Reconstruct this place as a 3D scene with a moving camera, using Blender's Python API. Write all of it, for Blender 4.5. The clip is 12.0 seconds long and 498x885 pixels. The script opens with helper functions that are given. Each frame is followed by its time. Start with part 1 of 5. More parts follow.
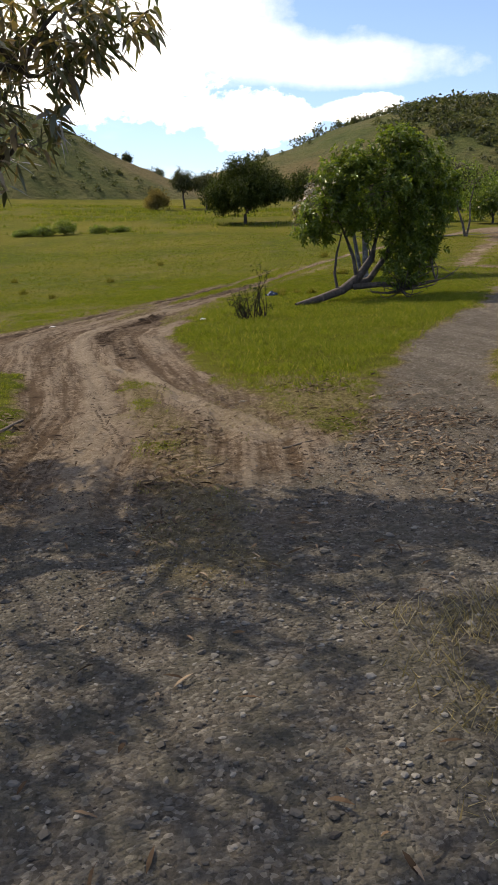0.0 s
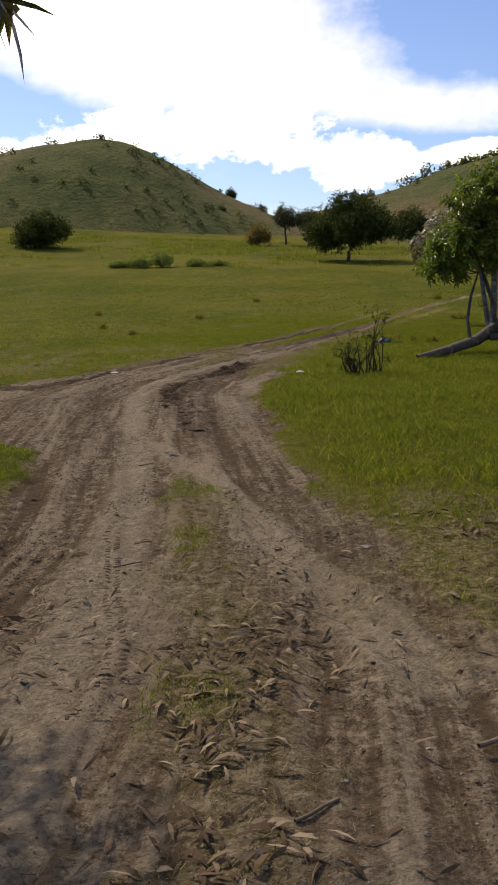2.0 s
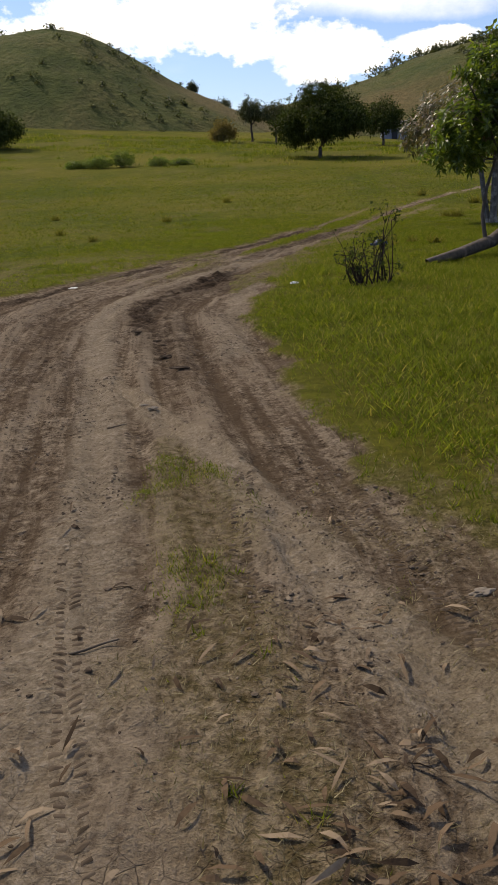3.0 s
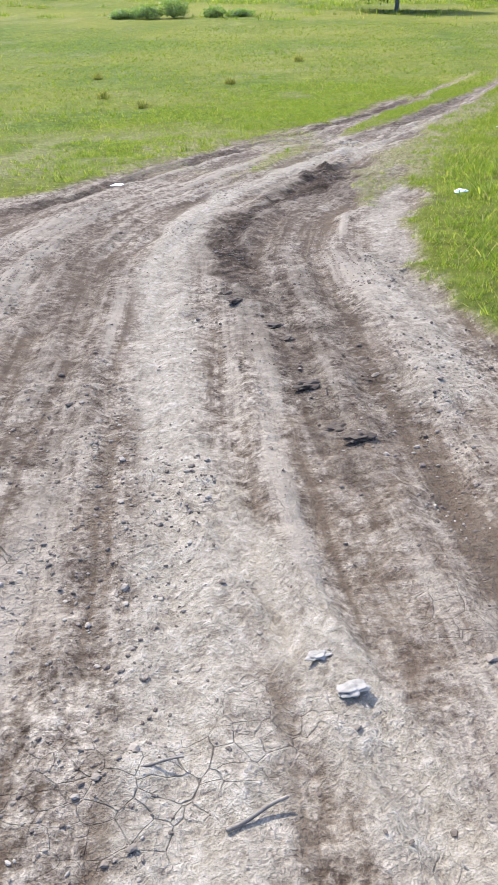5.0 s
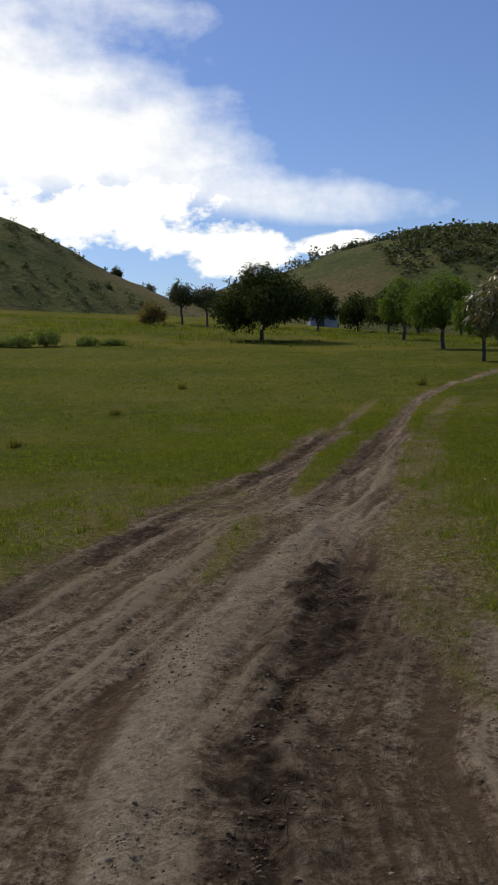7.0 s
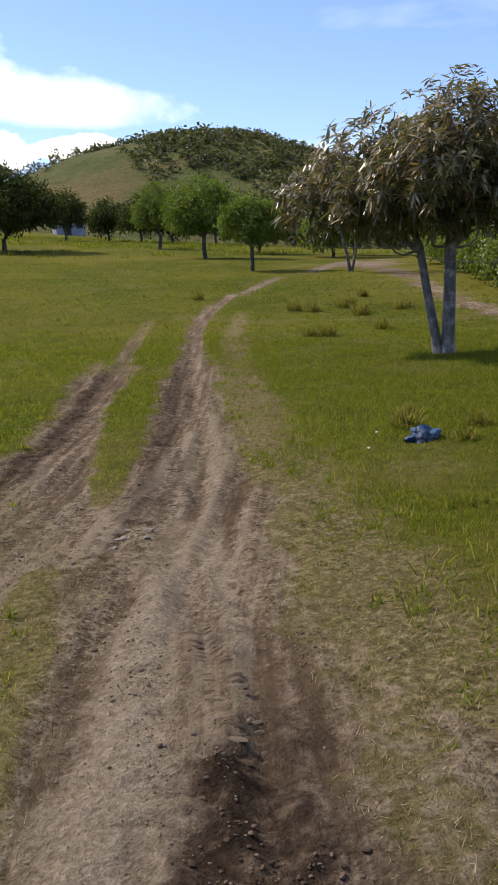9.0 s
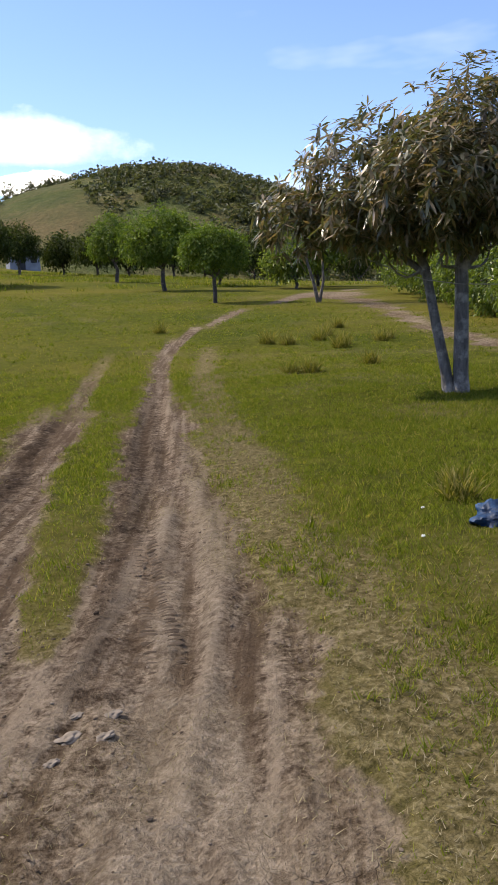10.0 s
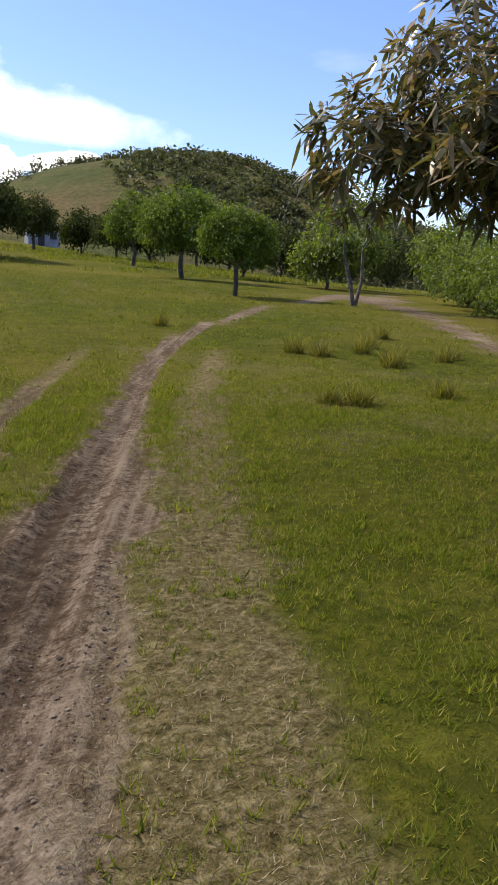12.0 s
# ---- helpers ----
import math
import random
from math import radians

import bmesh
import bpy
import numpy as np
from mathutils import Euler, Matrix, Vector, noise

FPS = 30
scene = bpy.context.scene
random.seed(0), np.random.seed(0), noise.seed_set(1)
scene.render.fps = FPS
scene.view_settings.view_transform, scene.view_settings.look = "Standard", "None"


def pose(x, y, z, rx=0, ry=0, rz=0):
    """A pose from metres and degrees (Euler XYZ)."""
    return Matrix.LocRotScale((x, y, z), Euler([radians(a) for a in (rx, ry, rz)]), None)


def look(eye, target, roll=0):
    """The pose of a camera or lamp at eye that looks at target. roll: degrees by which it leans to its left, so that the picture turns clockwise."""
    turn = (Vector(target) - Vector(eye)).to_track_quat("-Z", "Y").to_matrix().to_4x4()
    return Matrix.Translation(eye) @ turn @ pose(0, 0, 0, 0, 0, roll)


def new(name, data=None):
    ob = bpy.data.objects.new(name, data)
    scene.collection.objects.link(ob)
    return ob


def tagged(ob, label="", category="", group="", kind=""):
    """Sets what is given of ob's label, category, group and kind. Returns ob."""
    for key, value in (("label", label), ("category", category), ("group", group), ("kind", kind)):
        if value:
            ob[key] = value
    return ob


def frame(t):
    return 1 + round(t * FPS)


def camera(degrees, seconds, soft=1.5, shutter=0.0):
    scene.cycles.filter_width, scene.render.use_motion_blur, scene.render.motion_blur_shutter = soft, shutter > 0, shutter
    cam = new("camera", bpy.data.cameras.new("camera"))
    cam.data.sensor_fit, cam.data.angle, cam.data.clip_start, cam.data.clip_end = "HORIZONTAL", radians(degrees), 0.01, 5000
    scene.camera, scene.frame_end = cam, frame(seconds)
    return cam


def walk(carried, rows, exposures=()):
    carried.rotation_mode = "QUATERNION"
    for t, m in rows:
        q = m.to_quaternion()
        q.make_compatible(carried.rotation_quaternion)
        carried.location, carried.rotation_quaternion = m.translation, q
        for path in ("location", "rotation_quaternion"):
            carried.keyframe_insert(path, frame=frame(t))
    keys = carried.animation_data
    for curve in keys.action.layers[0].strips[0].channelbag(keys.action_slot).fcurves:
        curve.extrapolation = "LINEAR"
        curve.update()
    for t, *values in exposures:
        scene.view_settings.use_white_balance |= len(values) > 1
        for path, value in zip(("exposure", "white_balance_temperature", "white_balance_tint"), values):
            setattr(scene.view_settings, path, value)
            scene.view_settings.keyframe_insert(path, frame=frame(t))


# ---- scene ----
cam = camera(32.1, 12.0)
PATH = [
    (0, (0.322, -1.524, 1.522), (0.403, 0.42, 1.059), -4.0),
    (0.5, (0.4, -0.506, 1.458), (0.48, 1.462, 1.109), -6.0),
    (1, (0.348, 0.429, 1.467), (0.241, 2.392, 1.097), -4.0),
    (1.5, (0.327, 1.237, 1.42), (0.197, 3.198, 1.051), -1.9),
    (2, (0.304, 2.17, 1.431), (0.182, 4.132, 1.061), -2.2),
    (2.5, (0.129, 3.103, 1.4), (0.065, 5.055, 0.97), -3.3),
    (2.7, (0.073, 3.51, 1.378), (0.012, 5.456, 0.918), -4.1),
    (4.3, (-0.625, 6.58, 1.16), (-0.60, 8.152, -0.076), 6.0),
    (4.5, (-0.678, 6.981, 1.154), (-0.698, 8.584, -0.043), 3.8),
    (4.7, (-0.782, 7.4, 1.138), (-0.865, 9.06, 0.025), 0.1),
    (5, (-0.857, 7.913, 1.213), (-1.017, 9.719, 0.369), -2.3),
    (5.5, (-1.086, 8.996, 1.28), (-1.16, 10.949, 0.855), -4.0),
    (6, (-1.247, 9.966, 1.331), (-1.204, 11.956, 1.138), -5.1),
    (6.5, (-1.429, 10.858, 1.379), (-1.338, 12.853, 1.273), -4.8),
    (6.7, (-1.544, 11.281, 1.37), (-1.432, 13.273, 1.238), -3.3),
    (8.3, (-1.758, 13.666, 1.481), (-1.368, 15.592, 1.109), -2.6),
    (8.5, (-1.623, 14.204, 1.477), (-1.157, 16.117, 1.13), -2.9),
    (9, (-1.444, 15.166, 1.431), (-0.757, 16.997, 1.014), -2.9),
    (9.5, (-1.271, 15.911, 1.39), (-0.506, 17.706, 0.952), -2.0),
    (10, (-0.96, 17.069, 1.331), (-0.177, 18.877, 0.983), -3.4),
    (10.5, (-0.639, 18.024, 1.264), (0.232, 19.793, 0.927), -2.6),
    (11, (-0.156, 19.004, 1.227), (0.833, 20.706, 0.874), 0.7),
    (11.5, (0.299, 19.952, 1.242), (1.202, 21.714, 0.956), 0.7),
    (12, (0.788, 21.113, 1.184), (1.549, 22.928, 0.832), 1.8),
]
EXPOSURES = [
    (0, 0.62, 7800, 12),
    (0.5, 0.47, 7800, 12),
    (1, 0.12, 7800, 12),
    (1.5, 0.02, 7800, 12),
    (2, 0.27, 7800, 12),
    (2.5, 0.02, 7800, 12),
    (2.7, 0.07, 7800, 12),
    (4.3, 1.90, 5700, 8),
    (4.5, 2.17, 5650, 8),
    (5, 2.24, 5550, 8),
    (5.5, 1.02, 5800, 8),
    (6, -0.18, 6900, 8),
    (6.5, -0.44, 6900, 8),
    (6.7, -0.37, 6900, 8),
    (8.3, 0.37, 7100, 14),
    (8.5, 0.47, 7100, 14),
    (9, 0.77, 7100, 14),
    (9.5, 0.92, 7100, 14),
    (10, 0.87, 7100, 14),
    (10.5, 0.87, 7100, 14),
    (11, 1.26, 7100, 14),
    (11.5, 1.06, 7100, 14),
    (12, 0.8, 7100, 14),
]
walk(cam, [(t, look(eye, target, roll)) for t, eye, target, roll in PATH], EXPOSURES)

# ---- world, sun, exposure ----
SUN_AZ, SUN_EL = -42.0, 46.0    # degrees to the right of +y, and above the horizon


def build_world():
    w = bpy.data.worlds.new("world")
    scene.world = w
    w.use_nodes = True
    nt = w.node_tree
    N, L = nt.nodes, nt.links
    N.clear()
    out = N.new("ShaderNodeOutputWorld")
    bg = N.new("ShaderNodeBackground")
    bg.inputs["Strength"].default_value = 0.145
    sky = N.new("ShaderNodeTexSky")
    sky.sky_type, sky.sun_disc = "NISHITA", False
    sky.sun_elevation, sky.sun_rotation = radians(SUN_EL), radians(SUN_AZ)
    sky.air_density, sky.dust_density, sky.ozone_density = 1.0, 0.4, 2.5
    tc = N.new("ShaderNodeTexCoord")
    sep = N.new("ShaderNodeSeparateXYZ")
    L.new(tc.outputs["Generated"], sep.inputs[0])

    def m(op, a, b=None, c=None, clamp=False):
        n = N.new("ShaderNodeMath")
        n.operation, n.use_clamp = op, clamp
        for i, v in enumerate((a, b, c)):
            if v is None:
                continue
            if isinstance(v, (int, float)):
                n.inputs[i].default_value = v
            else:
                L.new(v, n.inputs[i])
        return n.outputs[0]

    az = m("MULTIPLY", m("ARCTAN2", sep.outputs[0], sep.outputs[1]), 57.2958)
    el = m("MULTIPLY", m("ARCSINE", sep.outputs[2]), 57.2958)

    def noise_at(sx, sy, scale, detail, rough=0.55, off=0.0):
        comb = N.new("ShaderNodeCombineXYZ")
        L.new(m("MULTIPLY", az, sx), comb.inputs[0])
        L.new(m("MULTIPLY", el, sy), comb.inputs[1])
        comb.inputs[2].default_value = off
        n = N.new("ShaderNodeTexNoise")
        n.inputs["Scale"].default_value, n.inputs["Detail"].default_value = scale, detail
        n.inputs["Roughness"].default_value = rough
        L.new(comb.outputs[0], n.inputs["Vector"])
        return n.outputs[0]

    def bump_at(a0, e0, ra, re, tilt=0.0):
        """A soft bank of cloud round one direction, leaning by tilt."""
        da = m("DIVIDE", m("SUBTRACT", az, a0), ra)
        de = m("DIVIDE", m("SUBTRACT", m("SUBTRACT", el, e0), m("MULTIPLY", m("SUBTRACT", az, a0), tilt)), re)
        r2 = m("ADD", m("MULTIPLY", da, da), m("MULTIPLY", de, de))
        return m("SUBTRACT", 1.0, r2)

    fluff = noise_at(0.30, 0.42, 1.0, 7, 0.6, 3.0)
    streak = noise_at(0.05, 0.17, 1.0, 4, 0.5, 7.0)
    # a high thin sheet, thick towards the sun, that tapers off to the right
    sheet = m("MAXIMUM", bump_at(-9, 15.5, 17, 6.0, -0.24), m("MULTIPLY", bump_at(6, 10.6, 11.5, 2.2, -0.14), 0.72))
    sheet = m("MAXIMUM", sheet, m("MULTIPLY", bump_at(-16, 27, 16, 11, -0.3), 0.55))
    sheet = m("ADD", m("MULTIPLY", sheet, 1.15), m("ADD", m("MULTIPLY", m("SUBTRACT", streak, 0.5), 1.9), m("MULTIPLY", m("SUBTRACT", fluff, 0.5), 0.9)))
    sheet = m("SMOOTH_MIN", m("MAXIMUM", sheet, 0.0), 0.93, 0.25)
    # heaped clouds low over the hills
    heap = m("MAXIMUM", bump_at(3.6, 7.3, 4.8, 2.0), bump_at(-5.5, 9.6, 9.5, 2.5))
    heap = m("MAXIMUM", heap, m("MAXIMUM", bump_at(-19, 7.5, 6, 2.0), bump_at(10.5, 7.3, 3.0, 0.9)))
    heap = m("ADD", heap, m("MULTIPLY", m("SUBTRACT", fluff, 0.52), 3.4))
    heap = m("MULTIPLY", m("MAXIMUM", heap, m("ADD", m("MULTIPLY", bump_at(11.7, 22.3, 2.2, 0.6), 0.3), m("MULTIPLY", m("SUBTRACT", fluff, 0.58), 2.0))), 2.4, clamp=True)
    # thin wisps all over
    wisp = m("MULTIPLY", m("SUBTRACT", noise_at(0.035, 0.12, 1.0, 5, 0.55, 11.0), 0.54), 3.0, clamp=True)
    wisp = m("MULTIPLY", wisp, 0.45)
    # broken white cloud higher up, added out of view to whiten the fill light
    high = m("MULTIPLY", m("SUBTRACT", noise_at(0.02, 0.06, 1.0, 5, 0.55, 17.0), 0.36), 3.2, clamp=True)
    high = m("MULTIPLY", high, m("MULTIPLY", m("SUBTRACT", el, 30.0), 0.06, clamp=True))
    wisp = m("MAXIMUM", wisp, m("MULTIPLY", high, 0.8))
    cover = m("MAXIMUM", m("MAXIMUM", sheet, heap), wisp)
    cover = m("MULTIPLY", cover, m("MULTIPLY", m("ADD", el, 1.0), 0.3, clamp=True), clamp=True)
    tone = N.new("ShaderNodeMix")
    tone.data_type = "RGBA"
    L.new(m("ADD", m("MULTIPLY", fluff, 0.9), 0.25, clamp=True), tone.inputs["Factor"])
    tone.inputs["A"].default_value, tone.inputs["B"].default_value = (6.2, 6.6, 7.1, 1), (9.6, 9.7, 9.7, 1)
    mix = N.new("ShaderNodeMix")
    mix.data_type = "RGBA"
    L.new(cover, mix.inputs["Factor"])
    blue = N.new("ShaderNodeMix")
    blue.data_type, blue.blend_type = "RGBA", "MULTIPLY"
    blue.inputs["Factor"].default_value = 1.0
    blue.inputs["B"].default_value = (0.58, 0.67, 0.92, 1)
    L.new(sky.outputs[0], blue.inputs["A"])
    L.new(blue.outputs["Result"], mix.inputs["A"])
    L.new(tone.outputs["Result"], mix.inputs["B"])
    L.new(mix.outputs["Result"], bg.inputs["Color"])
    L.new(bg.outputs[0], out.inputs["Surface"])


build_world()
sun_data = bpy.data.lights.new("sun", "SUN")
sun_data.energy, sun_data.angle, sun_data.color = 3.5, radians(0.53), (1.0, 0.93, 0.81)
sun = new("sun", sun_data)
a_, e_ = radians(SUN_AZ), radians(SUN_EL)
SUN_DIR = Vector((math.sin(a_) * math.cos(e_), math.cos(a_) * math.cos(e_), math.sin(e_)))
sun.matrix_world = look(SUN_DIR * 60, (0, 0, 0))

rng = np.random.default_rng(7)

# ---- numeric helpers ----


def hash2(ix, iy, seed):
    h = (ix.astype(np.int64) * 374761393 + iy.astype(np.int64) * 668265263 + seed * 974711) & 0x7FFFFFFF
    h = ((h ^ (h >> 13)) * 1274126177) & 0x7FFFFFFF
    return ((h ^ (h >> 16)) & 0xFFFF) / 65535.0


def vnoise(x, y, seed=0):
    """Smooth value noise in 0..1 with cells of one unit."""
    x, y = np.asarray(x, float), np.asarray(y, float)
    ix, iy = np.floor(x), np.floor(y)
    fx, fy = x - ix, y - iy
    fx, fy = fx * fx * (3 - 2 * fx), fy * fy * (3 - 2 * fy)
    a, b = hash2(ix, iy, seed), hash2(ix + 1, iy, seed)
    c, d = hash2(ix, iy + 1, seed), hash2(ix + 1, iy + 1, seed)
    return (a * (1 - fx) + b * fx) * (1 - fy) + (c * (1 - fx) + d * fx) * fy


def fbm(x, y, octaves=4, seed=0):
    out, amp, tot = 0.0, 1.0, 0.0
    for k in range(octaves):
        out = out + amp * vnoise(x * 2**k, y * 2**k, seed + 17 * k)
        tot += amp
        amp *= 0.5
    return out / tot


def sstep(a, b, v):
    t = np.clip((v - a) / (b - a), 0, 1)
    return t * t * (3 - 2 * t)


def stroke(x, y, line):
    """Distance to a plan line of (x, y, half width), divided by the half width there."""
    best = np.full(np.shape(x), 1e9)
    for (x0, y0, w0), (x1, y1, w1) in zip(line[:-1], line[1:]):
        dx, dy = x1 - x0, y1 - y0
        t = np.clip(((x - x0) * dx + (y - y0) * dy) / (dx * dx + dy * dy), 0, 1)
        best = np.minimum(best, np.hypot(x - x0 - t * dx, y - y0 - t * dy) / (w0 + t * (w1 - w0)))
    return best


# ---- plan of the ground: x to the right, y ahead ----
LEFT_EDGE = ((-9.0, -20), (-3.0, -4), (-1.6, 2.0), (-1.35, 5.5), (-1.75, 7.7), (-1.85, 8.9), (-2.1, 9.6), (-3.05, 10.5), (-6, 11.2), (-13, 12.0), (-24, 12.6), (-24, 12.9), (-13, 13.6), (-7, 14.4), (-3.95, 15.1), (-3.65, 15.9), (-3.25, 16.4),
             (-2.95, 17.2), (-2.4, 18.7), (-1.6, 20.7), (-0.62, 22.8), (-0.02, 24.6), (0.85, 27.5), (1.9, 30.8), (4.0, 35.6), (7.2, 43.0), (11.5, 50.0))
RIGHT_EDGE = ((2.9, -20), (2.6, 0), (1.5, 3.5), (0.98, 5.9), (0.75, 6.8), (0.37, 8.4), (0.04, 10.2), (-0.18, 12.0), (-0.22, 14.0), (0.03, 15.8), (-0.05, 17.4),
              (0.1, 18.6), (0.5, 20.2), (1.25, 23.0), (3.35, 29.6), (6.4, 37.5), (9.0, 42.5), (12.5, 48.5))
PALE = ((-0.55, 1.5, .2), (-0.72, 6.9, .2), (-1.28, 10.2, .14), (-1.45, 11.0, .15), (-1.6, 11.9, .16), (-1.78, 13.0, .16), (-1.84, 14.0, .16), (-1.8, 15.0, .17), (-1.6, 16.0, .18), (-1.2, 17.1, .18), (-0.83, 18.1, .16), (-0.5, 18.9, .1))
PALE_D = ((-0.43, 18.05, .035), (-0.31, 18.6, .045), (-0.15, 19.25, .05), (0.08, 19.95, .065), (0.46, 20.9, .075), (0.69, 21.6, .07), (1.1, 22.9, .04))
PALE_E = ((-0.5, 18.9, .12), (-0.2, 19.7, .12), (0.25, 20.9, .08), (0.69, 22.3, .06))
PALE_B = ((0.75, 5.2, .2), (0.12, 6.9, .16), (-0.38, 8.45, .12), (-0.82, 9.35, .1), (-1.2, 10.2, .1))
PALE_C = ((-0.35, 11.0, .2), (-0.42, 13.0, .2), (-0.3, 15.0, .18), (-0.15, 16.2, .1))
MUD = ((-0.73, 10.28, .05), (-0.81, 10.7, .08), (-0.95, 11.3, .09), (-1.1, 11.95, .11), (-1.38, 13.0, .12), (-1.47, 13.9, .12), (-1.44, 14.7, .12), (-1.25, 15.3, .12), (-0.93, 16.0, .19), (-0.79, 16.7, .18), (-0.72, 17.4, .1))
SCRUFF = ((-0.45, 15.0, .08), (-0.38, 16.0, .16), (-0.22, 17.2, .2), (0.0, 18.4, .2))
MUD_EDGE = ((-7, 14.2, .25), (-3.8, 14.7, .2), (-3.05, 15.9, .14), (-2.68, 17.2, .13), (-2.15, 18.5, .12), (-1.4, 20.3, .12), (-0.5, 22.5, .11), (0.1, 24.3, .1), (1.0, 27.3, .09), (2.0, 30.6, .06))
MIDGRASS = ((0.25, 2.5, .3), (0.05, 4.6, .3), (-0.12, 6.0, .27), (-0.4, 7.5, .22), (-0.62, 8.6, .12))
STRIP = ((-0.5, 20.3, .09), (-0.2, 21.3, .19), (0.35, 23.2, .23), (0.8, 24.7, .25), (1.6, 26.9, .3), (2.7, 30.2, .36), (4.3, 34.5, .36), (8, 42, .3))
RUT_R = ((-0.4, 18.5, .32), (-0.05, 20.1, .38), (0.5, 21.7, .35), (0.75, 22.5, .33), (1.4, 24.8, .29), (1.8, 26.0, .27), (2.7, 28.9, .25), (3.6, 31.5, .23), (4.5, 33.8, .2), (6.6, 38.0, .2), (9.3, 42.0, .15), (10.6, 44.0, .14), (13.0, 47.0, .2),
         (15.2, 49.5, .4), (20, 54, .8))
SPINE = ((-2.6, -2, 1), (-2.4, 6.9, 1), (-3.0, 10.2, 1), (-3.4, 13.3, 1), (-3.3, 15.2, 1), (-2.6, 17, 1), (-1.9, 19.0, 1), (-0.9, 21.0, 1), (0.2, 23.6, 1), (2.5, 30, 1), (6, 38, 1))
RUT_L = ((-1.75, 17.2, .2), (-1.53, 18.6, .2), (-0.97, 20.25, .18), (-0.38, 22.0, .17), (0.3, 24.4, .16), (0.66, 25.4, .15), (1.6, 28.6, .14), (2.5, 31.4, .14), (3.8, 35.0, .12))
STRIP_LOW = ((-1.06, 19.2, .09), (-1.25, 18.4, .15), (-1.42, 17.8, .14), (-1.51, 17.2, .09))
DAMP_L = ((-2.7, 15.2, .25), (-2.4, 13.5, .26), (-2.1, 12.0, .2), (-1.92, 11.0, .15), (-1.72, 10.0, .1))
RUT_DARK = ((-0.43, 19.9, .05), (-0.14, 20.65, .07), (0.54, 22.5, .1), (1.05, 24.1, .11), (1.55, 25.6, .12), (3.45, 31.0, .09))
BELT = ((0.0, 16.8, .4), (0.45, 18.8, .45), (0.7, 19.8, .42), (1.0, 21.4, .38), (1.5, 23.0, .33), (2.0, 24.4, .31), (2.6, 26.2, .27), (4.0, 30.2, .22), (5.6, 34, .2))
FORK = ((1.4, 3.0, .9), (2.2, 5.2, .75), (2.72, 7.2, .55), (3.0, 8.3, .55), (3.6, 9.6, .6), (5.0, 12.4, .6), (7.2, 16.5, .8), (9.4, 21.5, .75), (10.8, 25.6, .5))
FAR_PATH = ((70, 8, .7), (30, 20, .7), (14, 23.5, .6), (10.3, 26.6, .5), (9.6, 29.0, .45), (11.4, 33.8, .55), (13.6, 38.8, .55), (16.2, 44.5, .7), (17.5, 49, .9), (22, 56, .8))


